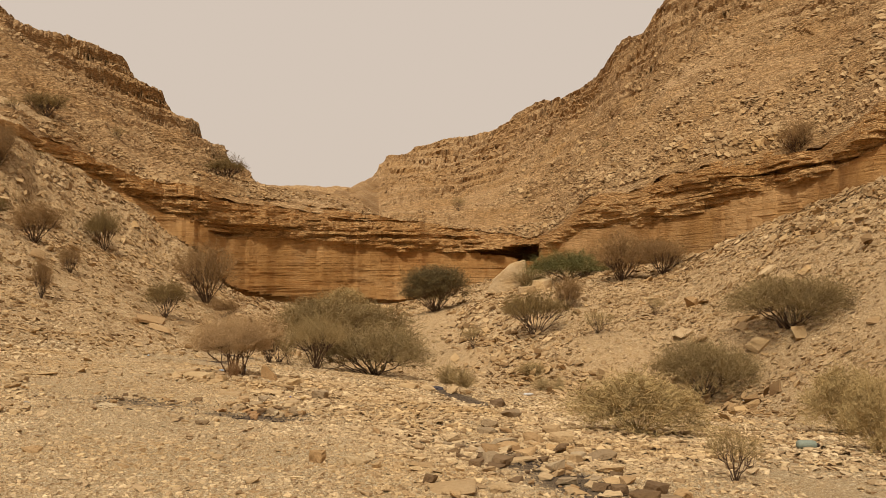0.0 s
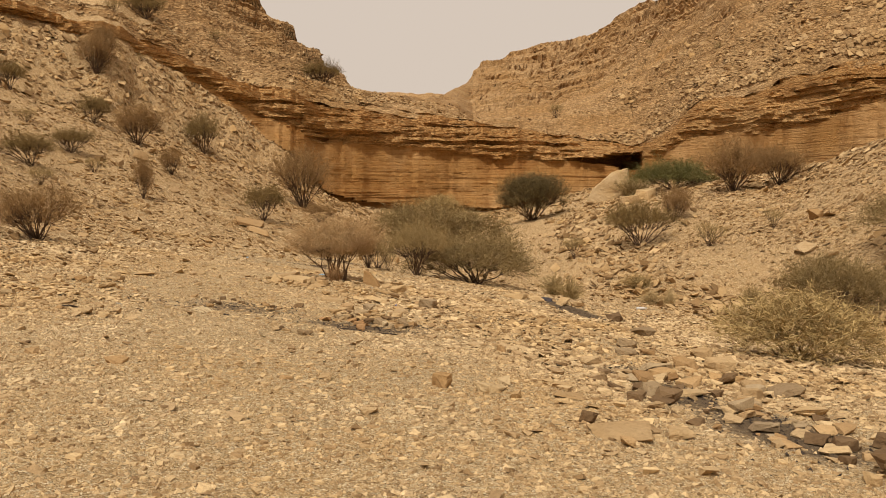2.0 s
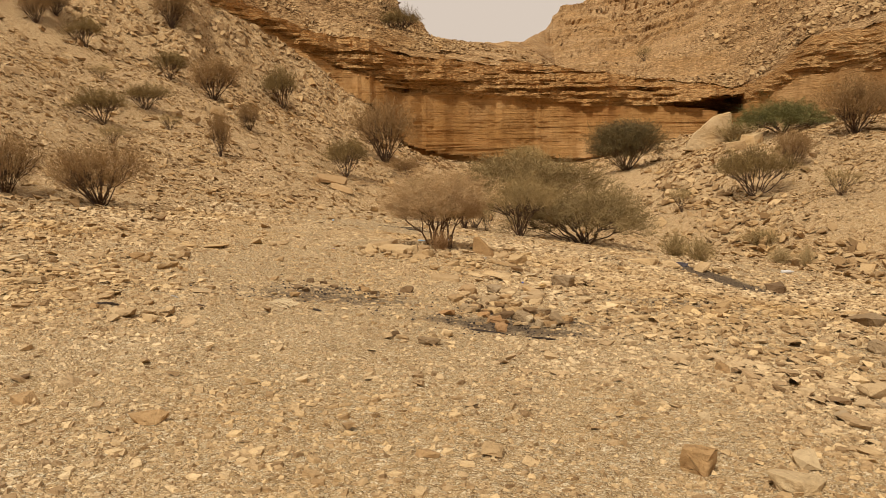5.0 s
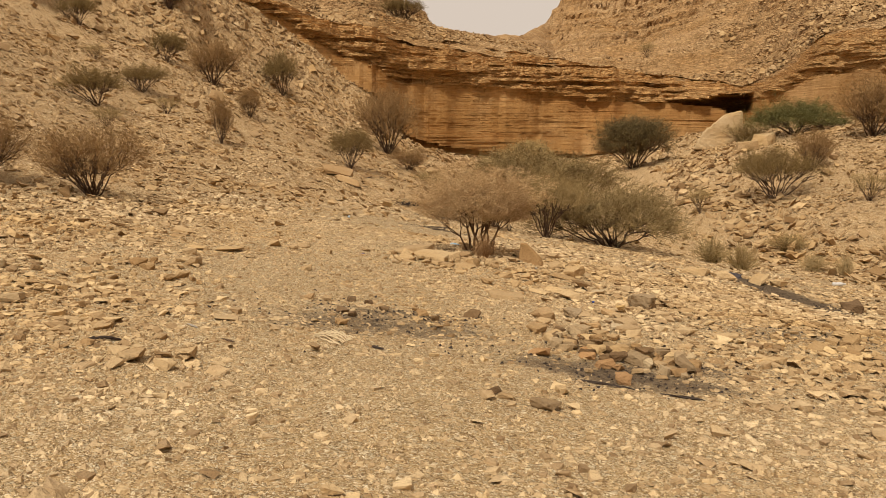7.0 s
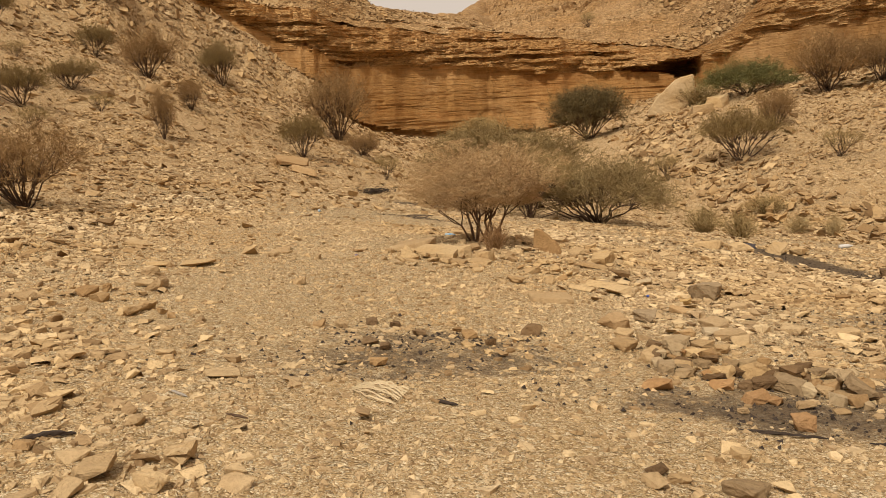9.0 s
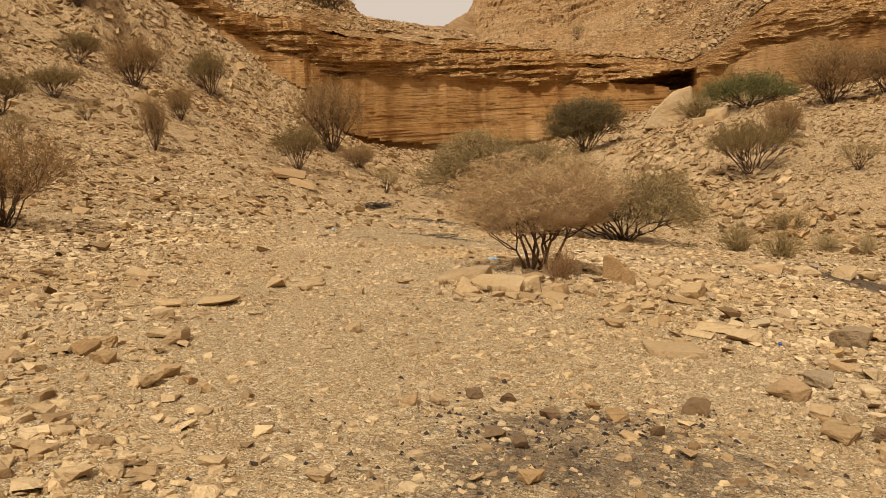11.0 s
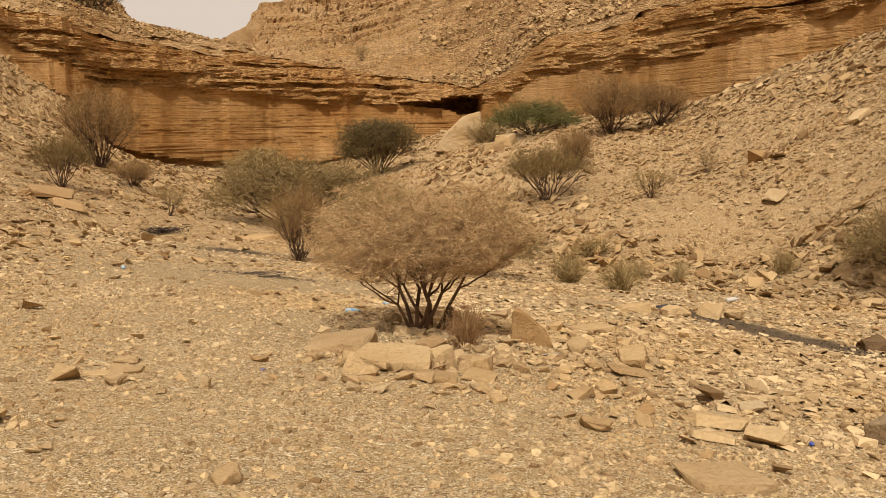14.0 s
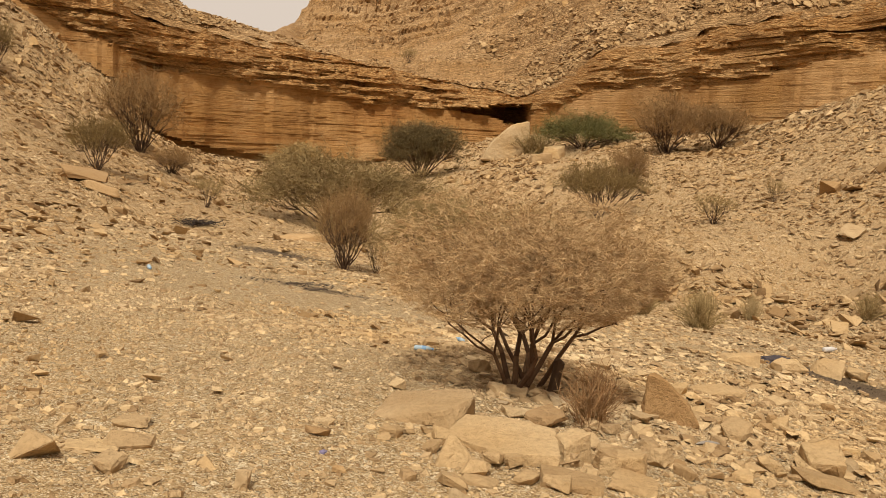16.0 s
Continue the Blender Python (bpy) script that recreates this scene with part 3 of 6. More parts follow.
edges = np.cumsum(np.random.RandomState(4).uniform(0.3, 1.8, LAYERS))
edges = -6 + 24.5 * np.concatenate([[0], edges / edges[-1]])
rows, caps = [], []
arc = rc_c * np.radians(AZ_C)
massive = np.clip((AZ_C - 6) / 4, 0, 1)
dip = 0.5 * fbm(arc * 0.03, arc * 0, 80, 3)
for k in range(LAYERS):
    lo, hi = (np.clip(edges[k + e] + dip, foot, zt_c) for e in (0, 1))
    v = ((lo + hi) / 2 - foot) / (zt_c - foot)
    kk, group = np.full_like(arc, k), np.full_like(arc, k // 3)
    edge = np.interp(AZ_C, [-17, -14, 7, 10], [0.5, 0.66, 0.66, 0.56]) + 0.05 * fbm(arc * 0.12, arc * 0, 77, 3) + 0.07 * (hashed(np.floor(arc / 5.5 + 0.6 * fbm(arc * 0.3, arc * 0, 78, 2)), arc * 0, 79) - 0.5)
    cap = np.clip((v - edge) / 0.05, 0, 1)
    swell = fbm(arc * 0.14, kk * 0.07, 60, 5)
    block = hashed(np.floor(arc / 1.7 + 7 * hashed(group, group * 0, 12) + 0.5 * fbm(arc * 0.6, group, 13, 2)), group, 14) - 0.5
    chip = hashed(np.floor(arc / 0.55 + k * 0.37 + 0.4 * fbm(arc * 1.5, kk, 15, 2)), kk, 99) - 0.5
    bed = hashed(np.full(1, k), np.zeros(1), 50) - 0.5
    hollow = np.clip(fbm(arc * 0.11, kk * 0.16, 33, 3) - 0.12, 0, 0.3) * (k % 9 < 2)
    plates = fbm(arc * 0.16, kk * 3.7, 71, 4)
    own_wall = 0.6 * fbm(arc * 0.07, kk * 0.03, 60, 3) + 0.025 * bed + (0.025 + 0.6 * np.clip(fbm(arc * 0.05, kk * 0.09, 73, 2) - 0.06, 0, 0.4)) * plates + 0.16 * fbm(arc * 0.5, (lo + hi) * 0.6, 70, 5, 0.6)
    mid = (lo + hi) / 2
    lumps = fbm(arc * 0.55, mid * 0.8, 72, 5, 0.62)
    own_cap = 1.1 * swell + (0.35 - 0.1 * massive) * block + 0.25 * chip + 0.5 * fbm(arc * 0.45, kk * 5.1, 74, 3) + (0.3 - 0.15 * massive) * bed + (0.6 + 0.4 * massive) * lumps - 3.2 * hollow
    out = standing_out(v, AZ_C) + own_wall * (1 - cap) + own_cap * cap
    heave = (0.2 + 0.2 * massive) * fbm(arc * 0.6, kk * 0.12, 84, 3) * cap * np.clip((1 - v) / 0.06, 0, 1)
    for z in (lo + heave, hi + heave):
        rows.append(polar(AZ_C, rc_c - out, z))
        caps.append(cap > 0.4)
back_row = polar(AZ_C, rc_c + 4.5, zt_c - 0.4)
rows.append(back_row)
cliff = tagged(sheet("cliff", np.stack(rows), M_CLIFF, False), "overhanging cliff of thin brown and ochre limestone beds", "cliff", kind="structure")
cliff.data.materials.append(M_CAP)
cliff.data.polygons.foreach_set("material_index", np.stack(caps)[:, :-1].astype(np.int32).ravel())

# ---- loose stones ----
def part(name, verts, faces, mat, parent, label="", smooth=False):
    """One mesh under a thing or under a part."""
    ob = mesh_object(name, verts, faces, mat, smooth)
    ob.parent = parent
    return tagged(ob, label) if label else ob


def hull(rng, n, flat, box=0.6, bedded=True):
    """An angular stone of unit size as triangles: the hull of points spread over a flattened block."""
    p = rng.uniform(-1, 1, (n, 3))
    p = np.sign(p) * np.abs(p) ** box * (0.5, 0.5, 0.5)
    p *= (1, rng.uniform(0.55, 0.95), flat)
    bm = bmesh.new()
    for v in p:
        bm.verts.new(v)
    res = bmesh.ops.convex_hull(bm, input=bm.verts)
    bmesh.ops.delete(bm, geom=list({e for e in res["geom_interior"] + res["geom_unused"] if isinstance(e, bmesh.types.BMVert)}), context="VERTS")
    bmesh.ops.triangulate(bm, faces=bm.faces)
    bm.normal_update()
    bm.verts.index_update()
    v = np.array([q.co for q in bm.verts])
    f = np.array([[q.index for q in t.verts] for t in bm.faces if not bedded or t.normal.z > -0.62])
    bm.free()
    return v, f


def turned(yaw, tx, ty):
    """Rotation matrices from a yaw and two small tilts, as an (n, 3, 3) array."""
    cz, sz, cx, sx, cy, sy = np.cos(yaw), np.sin(yaw), np.cos(tx), np.sin(tx), np.cos(ty), np.sin(ty)
    o, i = np.zeros_like(yaw), np.ones_like(yaw)
    rz = np.stack([np.stack([cz, -sz, o], -1), np.stack([sz, cz, o], -1), np.stack([o, o, i], -1)], -2)
    rx = np.stack([np.stack([i, o, o], -1), np.stack([o, cx, -sx], -1), np.stack([o, sx, cx], -1)], -2)
    ry = np.stack([np.stack([cy, o, sy], -1), np.stack([o, i, o], -1), np.stack([-sy, o, cy], -1)], -2)
    return ry @ rx @ rz


STONES = [hull(np.random.RandomState(100 + k), 9 + k % 4, 0.16 + 0.08 * (k % 4), 0.4, False) for k in range(20)]
FLAKES = [hull(np.random.RandomState(150 + k), 7, 0.2 + 0.08 * (k % 4), 0.4, False) for k in range(16)]
COBS = [hull(np.random.RandomState(250 + k), 14, 0.26 + 0.09 * (k % 4), 0.55) for k in range(18)]


def grit(rng):
    """A chip of four faces: an uneven foot and an apex off its middle."""
    a = np.sort(rng.uniform(0, 1.57, 4) + np.arange(4) * 1.57)
    r = rng.uniform(0.35, 0.6, 4)
    v = np.stack([r * np.cos(a), 0.7 * r * np.sin(a), np.full(4, -0.14)], -1)
    return np.vstack([v, (*rng.uniform(-0.25, 0.25, 2), rng.uniform(0.12, 0.3))]), np.array([(0, 1, 4), (1, 2, 4), (2, 3, 4), (3, 0, 4)])


def shard(rng):
    """A flat chip with a sloping top and broken sides."""
    n = rng.randint(4, 6)
    a = np.sort(rng.uniform(0, 0.9, n) + np.arange(n) * 6.283 / n)
    ring = np.stack([np.cos(a), 0.75 * np.sin(a)], -1) * rng.uniform(0.36, 0.56, (n, 1))
    tilt, high = rng.normal(0, 0.1, 2), rng.uniform(0.05, 0.12)
    top = ring * rng.uniform(0.72, 0.97, (n, 1))
    v = np.vstack([np.column_stack([ring, np.full(n, -0.12)]), np.column_stack([top, high + top @ tilt])])
    f = [(n, n + k, n + k + 1) for k in range(1, n - 1)]
    for k in range(n):
        q = (k + 1) % n
        f += [(k, q, n + q), (k, n + q, n + k)]
    return v, np.array(f)


SHARDS = [shard(np.random.RandomState(230 + k)) for k in range(24)]
GRIT = [grit(np.random.RandomState(200 + k)) for k in range(24)]


def strew(name, x, y, z, size, slope_x, slope_y, label, rng, kinds=STONES, sink=0.12, tumble=0.18, mat=M_RUBBLE):
    """Thousands of stones as one mesh, lying along the slope."""
    vs, fs, n0 = [], [], 0
    pick = rng.randint(0, len(kinds), len(x))
    for k, (v, f) in enumerate(kinds):
        s = pick == k
        n = int(s.sum())
        if not n:
            continue
        rot = turned(rng.uniform(0, 6.28, n), np.arctan(slope_y[s]) + rng.normal(0, tumble, n), -np.arctan(slope_x[s]) + rng.normal(0, tumble, n))
        q = np.einsum("nij,vj->nvi", rot, v) * size[s][:, None, None]
        low = -q[:, :, 2].min(1)
        q += np.stack([x[s], y[s], z[s] + low * (1 - 2 * sink)], -1)[:, None]
        vs.append(q.reshape(-1, 3))
        fs.append((f[None] + (np.arange(n) * len(v))[:, None, None] + n0).reshape(-1, 3))
        n0 += n * len(v)
    return tagged(mesh_object(name, np.concatenate(vs), np.concatenate(fs), mat), label, "stones", kind="stuff")


def slopes(x, y, e=0.6):
    return (land(x + e, y) - land(x - e, y)) / (2 * e), (land(x, y + e) - land(x, y - e)) / (2 * e)


def trodden(x, y):
    """1 on the bare path that winds over the floor to the left of the lone tree, 0 off it."""
    line = np.interp(y, [-2, 6, 12, 18, 24, 30], [-2, -2.6, -4.6, -8.2, -9.0, -9.5])
    wide = np.interp(y, [0, 8, 14, 20, 30], [3.2, 2.8, 2.0, 1.7, 1.5])
    return np.exp(-(((x - line) / wide) ** 2))


def scatter(seed, count, x0, x1, y0, y1, small, large, power, keep):
    rng = np.random.RandomState(seed)
    x, y = rng.uniform(x0, x1, count), rng.uniform(y0, y1, count)
    az, r = np.degrees(np.arctan2(x, y)), np.hypot(x, y)
    rc, _ = rim(az)
    ok = (r < rc - 0.5) & (np.abs(az) < 62) & (rng.uniform(0, 1, count) < keep(x, y) * (1 - np.clip(ash_cover(x, y) - 0.2, 0, 1)))
    x, y = x[ok], y[ok]
    size = small * (large / small) ** (rng.uniform(0, 1, len(x)) ** power)
    sx, sy = slopes(x, y)
    return x, y, land(x, y), size, sx, sy, rng


def patchy(x, y, f, seed, lo, hi):
    return np.clip((fbm(x * f, y * f, seed, 3) + 0.5 - lo) / (hi - lo), 0, 1)


*a, rng = scatter(1, 330000, -11.5, 3.5, 3, 23, 0.014, 0.07, 2.3, lambda x, y: (0.4 + 0.6 * patchy(x, y, 0.5, 5, 0.25, 0.75)) * (1 - 0.3 * trodden(x, y)))
strew("gravel", *a, "pale limestone gravel scattered over the wadi floor", rng, GRIT, 0.25, 0.12, mat=M_GRAVEL)
*a, rng = scatter(6, 120000, -11, 3.2, 3, 22, 0.03, 0.11, 2.2, lambda x, y: (0.1 + 0.75 * patchy(x, y, 0.55, 7, 0.3, 0.8)) * (1 - 0.6 * trodden(x, y)))
strew("limestone_chips", *a, "flat pale limestone chips lying thick on the wadi floor", rng, SHARDS, 0.3, 0.12, mat=M_GRAVEL)
*a, rng = scatter(16, 60000, -19, 9, 21, 46, 0.05, 0.17, 2.0, lambda x, y: (0.12 + 0.8 * patchy(x, y, 0.4, 17, 0.3, 0.8)) * (1 - 0.5 * trodden(x, y)))
strew("limestone_chips", *a, "flat pale limestone chips on the upper wadi floor", rng, SHARDS, 0.3, 0.12, mat=M_GRAVEL)
*a, rng = scatter(2, 50000, -22, 16, 1, 42, 0.045, 0.15, 2.0, lambda x, y: (0.18 + 0.82 * patchy(x, y, 0.4, 15, 0.3, 0.8)) * (1 - 0.65 * trodden(x, y)))
strew("pebbles", *a, "flat tan limestone pebbles lying on the wadi floor", rng, FLAKES, 0.15, 0.1, mat=M_GRAVEL)
*a, rng = scatter(3, 36000, -45, 40, 4, 92, 0.08, 0.36, 2.0, lambda x, y: np.clip(0.10 + 0.9 * np.clip((np.abs(x + 1.5) - 6) / 7, 0, 1) + np.clip((y - 26) / 10, 0, 1), 0, 1) * (0.25 + 0.75 * patchy(x, y, 0.22, 25, 0.3, 0.7)) * (1 - 0.95 * trodden(x, y)))
strew("cobbles", *a, "angular flat limestone cobbles covering the scree", rng, FLAKES, tumble=0.25)
*a, rng = scatter(8, 60000, -34, -9, 11, 62, 0.055, 0.3, 2.1, lambda x, y: np.clip((-x - np.interp(y, [11, 20, 30, 40, 60], [10, 11, 10, 11, 14])) / 4, 0.12, 1) * (0.35 + 0.65 * patchy(x, y, 0.3, 26, 0.25, 0.6)))
strew("cobbles", *a, "flat limestone flakes covering the western scree", rng, FLAKES, tumble=0.22)
*a, rng = scatter(9, 60000, 3, 27, 24, 66, 0.055, 0.26, 2.1, lambda x, y: (0.35 + 0.65 * patchy(x, y, 0.3, 27, 0.25, 0.6)) * np.clip((x - 4) / 3, 0.2, 1))
strew("cobbles", *a, "flat limestone flakes covering the eastern scree", rng, FLAKES, tumble=0.22)
*a, rng = scatter(4, 3000, -45, 40, 16, 92, 0.35, 0.95, 2.6, lambda x, y: np.clip((np.abs(x + 1.5) - 9) / 8, 0, 1) * patchy(x, y, 0.15, 35, 0.35, 0.75) + 0.25 * (y > 45))
strew("scree_slabs", *a, "angular limestone slabs heaped on the scree slopes", rng, tumble=0.28)
*a, rng = scatter(21, 16000, -46, -13, 54, 90, 0.11, 0.5, 1.8, lambda x, y: 0.35 + 0.65 * patchy(x, y, 0.2, 28, 0.25, 0.6))
strew("cobbles", *a, "broken limestone blocks heaped below the western rim", rng, FLAKES, tumble=0.25)
*a, rng = scatter(22, 18000, 10, 42, 38, 84, 0.1, 0.42, 1.8, lambda x, y: 0.35 + 0.65 * patchy(x, y, 0.2, 29, 0.25, 0.6))
strew("cobbles", *a, "broken limestone blocks heaped below the eastern rim", rng, FLAKES, tumble=0.25)
def under_rim(seed, count, az0, az1, deep):
    """Blocks fallen from the cliff, lying along its foot."""
    rng = np.random.RandomState(seed)
    az = rng.uniform(az0, az1, count)
    r = rim(az)[0] - 0.6 - deep * rng.uniform(0, 1, count) ** 1.4
    x, y = r * np.sin(np.radians(az)), r * np.cos(np.radians(az))
    return x, y, land(x, y), 0.15 * 5.0 ** (rng.uniform(0, 1, count) ** 2), *slopes(x, y), rng


*a, rng = under_rim(23, 9000, -36, 34, 11)
strew("fallen_blocks", *a, "angular limestone blocks fallen along the foot of the cliff", rng, FLAKES, 0.15, 0.25)
# the stony bed of the side gully and the rubble below the cave
*a, rng = scatter(5, 9000, -4, 14, 27, 78, 0.15, 0.6, 1.6, lambda x, y: np.clip(1.2 * np.exp(-(((x - np.interp(y, [27, 33, 38, 43, 60, 76], [9, 8, 6.5, 4, 2, 4])) / 2.2) ** 2)), 0, 1))
strew("gully_rubble", *a, "pale rounded and broken stones in the dry gully", rng, tumble=0.35)
*a, rng = scatter(7, 30000, -7, 8, 8.5, 25, 0.045, 0.17, 2.0, lambda x, y: np.clip((x - np.interp(y, [8, 14, 20, 24], [0.2, -3.2, -6.2, -5.6])) / 1.5, 0, 1) * (0.3 + 0.7 * patchy(x, y, 0.45, 45, 0.3, 0.75)))
strew("floor_rubble", *a, "broken flat stones strewn on the stony side of the floor", rng, COBS, 0.22, 0.1, M_GRAVEL)
*a, rng = scatter(24, 21000, -13, -4.5, 10, 25, 0.04, 0.16, 2.0, lambda x, y: np.clip((np.interp(y, [8, 12, 18, 25], [-4.0, -5.8, -9.2, -10.2]) - x) / 2.2, 0, 1) * (0.25 + 0.75 * patchy(x, y, 0.5, 46, 0.3, 0.75)))
strew("floor_rubble", *a, "broken flat stones strewn on the western side of the floor", rng, COBS, 0.22, 0.1, M_GRAVEL)


def on_hill(seed, count, small, large, az0, az1, deep):
    rng = np.random.RandomState(seed)
    az = rng.uniform(az0, az1, count)
    rc, _ = rim(az)
    rs = np.interp(az, SKY[:, 0], SKY[:, 1])
    r = rc + 2.2 + (np.minimum(rs, rc + deep) - rc) * rng.uniform(0, 1, count) ** 1.5
    x, y = r * np.sin(np.radians(az)), r * np.cos(np.radians(az))
    keep = patchy(x, y, 0.12, 55, 0.3, 0.6) > rng.uniform(0, 1, count) * 0.9
    x, y, az, r = x[keep], y[keep], az[keep], r[keep]
    z = upland(az, r)
    out = (upland(az, r + 0.8) - z) / 0.8
    size = small * (large / small) ** (rng.uniform(0, 1, len(x)) ** 2.2) * (0.6 + r / 180)
    return x, y, z, size, np.clip(out * x / r, -0.9, 0.9), np.clip(out * y / r, -0.9, 0.9), rng


*a, rng = on_hill(11, 20000, 0.14, 0.6, -40, -10, 30)
strew("hill_rubble", *a, "limestone blocks and flakes lying on the western hillside", rng, FLAKES, 0.2, 0.2, M_HILLROCK)
*a, rng = on_hill(13, 16000, 0.25, 0.85, 4, 40, 75)
strew("hill_slabs", *a, "broad thin limestone slabs lying on the eastern hillside", rng, STONES[::4] + STONES[1::4], 0.25, 0.12, M_HILLROCK)
*a, rng = on_hill(12, 26000, 0.14, 0.6, -10, 40, 48)
strew("hill_rubble", *a, "limestone blocks and flakes lying on the eastern hillside", rng, FLAKES, 0.2, 0.2, M_HILLROCK)


# ---- single rocks ----
LOOKS = {"tan": (M_ROCK, "angular tan limestone rock"), "slab": (M_ROCK, "flat tan limestone slab"), "brown": (M_BROWN, "weathered brown limestone block"), "pale": (M_PALE, "pale broken limestone slab"),
         "burnt": (M_BURNT, "soot-blackened rock"), "grey": (M_GREYROCK, "grey smoke-stained rock"), "orange": (M_ORANGE, "fire-reddened orange rock"), "yellow": (M_YELLOW, "yellow ochre rock"), "wedge": (M_ROCK, "upright wedge-shaped tan rock")}
rock_count = 0


def rock(look_of, x, y, w, h, where_label, lift=0.0, turn=None):
    """One angular rock with chipped edges, w wide and h high, bedded a little into the ground."""
    global rock_count
    rock_count += 1
    rng = np.random.RandomState(rock_count)
    mat, words = LOOKS[look_of]
    h = min(h, (0.85 if h >= w else 0.52) * w) if look_of != "wedge" else h
    if look_of == "wedge":
        p = np.array([(-0.5, -0.3, 0), (0.5, -0.32, 0), (0.5, 0.3, 0), (-0.5, 0.3, 0), (-0.42, -0.2, 1), (-0.28, 0.18, 0.97), (-0.1, -0.24, 0.72), (0.32, -0.3, 0.2), (0.3, 0.2, 0.25), (-0.45, 0.15, 0.8)]) * (w, w, h)
    else:
        p = rng.uniform(-1, 1, (24 if look_of == "slab" else 20, 3))
        p = np.sign(p) * np.abs(p) ** (0.5 if look_of == "slab" else 0.6) * 0.5
        p = p * (w, w * rng.uniform(0.6, 0.95), h * 0.95) + (0, 0, h * 0.48)
    bm = bmesh.new()
    for v in p:
        bm.verts.new(v)
    res = bmesh.ops.convex_hull(bm, input=bm.verts)
    bmesh.ops.delete(bm, geom=list({e for e in res["geom_interior"] + res["geom_unused"] if isinstance(e, bmesh.types.BMVert)}), context="VERTS")
    bmesh.ops.bevel(bm, geom=bm.edges[:], offset=0.025 * min(w, h), segments=1, affect="EDGES")
    bmesh.ops.triangulate(bm, faces=bm.faces)
    bmesh.ops.subdivide_edges(bm, edges=[e for e in bm.edges if e.calc_length() > 0.13 * w], cuts=2, use_grid_fill=True)
    bmesh.ops.triangulate(bm, faces=bm.faces)
    bm.normal_update()
    for v in bm.verts:
        q = v.co * (2.2 / w) + Vector((rock_count * 3.1, 0, 0))
        v.co += v.normal * (0.08 * h * noise.noise(q) + 0.07 * h * noise.noise(q * 3.5) + 0.03 * h * noise.noise(q * 9))
    me = bpy.data.meshes.new("rock")
    bm.to_mesh(me)
    bm.free()
    me.materials.append(mat)
    ob = new("rock", me)
    sx, sy = slopes(np.array(x), np.array(y))
    lowest = min(v.co.z for v in me.vertices)
    size = "small" if w < 0.22 else "large" if w > 0.7 else "loose"
    ob.matrix_world = pose(x, y, float(land(x, y)) - lowest - 0.1 * h + lift, math.degrees(math.atan(sy)) + rng.normal(0, 4), -math.degrees(math.atan(sx)) + rng.normal(0, 4), turn if turn is not None else rng.uniform(-25, 25) if look_of in ("wedge", "slab") else rng.uniform(0, 360))
    return tagged(ob, f"{size} {words} {where_label}", "rock", "rocks on the wadi floor")


# single stones lying where the walk passes, all from a few shapes
SINGLE = []
for k in range(14):
    v, f = hull(np.random.RandomState(300 + k), 18, 0.26 + 0.07 * (k % 4), 0.55, False)
    one = mesh_object("stone", v, f, (M_ROCK, M_ROCK, M_PALE, M_ROCK, M_BROWN, M_ROCK, M_ROCK)[k % 7])
    SINGLE.append(one.data)
    bpy.data.objects.remove(one)
rng = np.random.RandomState(31)
placed = 0
while placed < 110:
    x, y = rng.uniform(-10.5, 1.5), rng.uniform(8.5, 23)
    if rng.uniform() < trodden(np.array(x), np.array(y)) * 1.3 or abs(x + 5.4) + abs(y - 19) < 1.2:
        continue
    w = 0.1 * 2.6 ** (rng.uniform() ** 1.8)
    k = rng.randint(0, 14)
    stone = new("stone", SINGLE[k])
    sx, sy = slopes(np.array(x), np.array(y))
    low = -min(q.co.z for q in SINGLE[k].vertices) * w
    stone.matrix_world = pose(x, y, float(land(x, y)) + 0.72 * low, math.degrees(math.atan(sy)) + rng.normal(0, 6), -math.degrees(math.atan(sx)) + rng.normal(0, 6), rng.uniform(0, 360)) @ Matrix.Scale(w, 4)
    words = ("tan", "tan", "pale", "tan", "brown", "tan", "tan")[k % 7]
    tagged(stone, f"{'small' if w < 0.14 else 'flat' if w < 0.2 else 'large'} angular {words} limestone stone lying on gravel", "stone", "loose stones on the floor")
    placed += 1


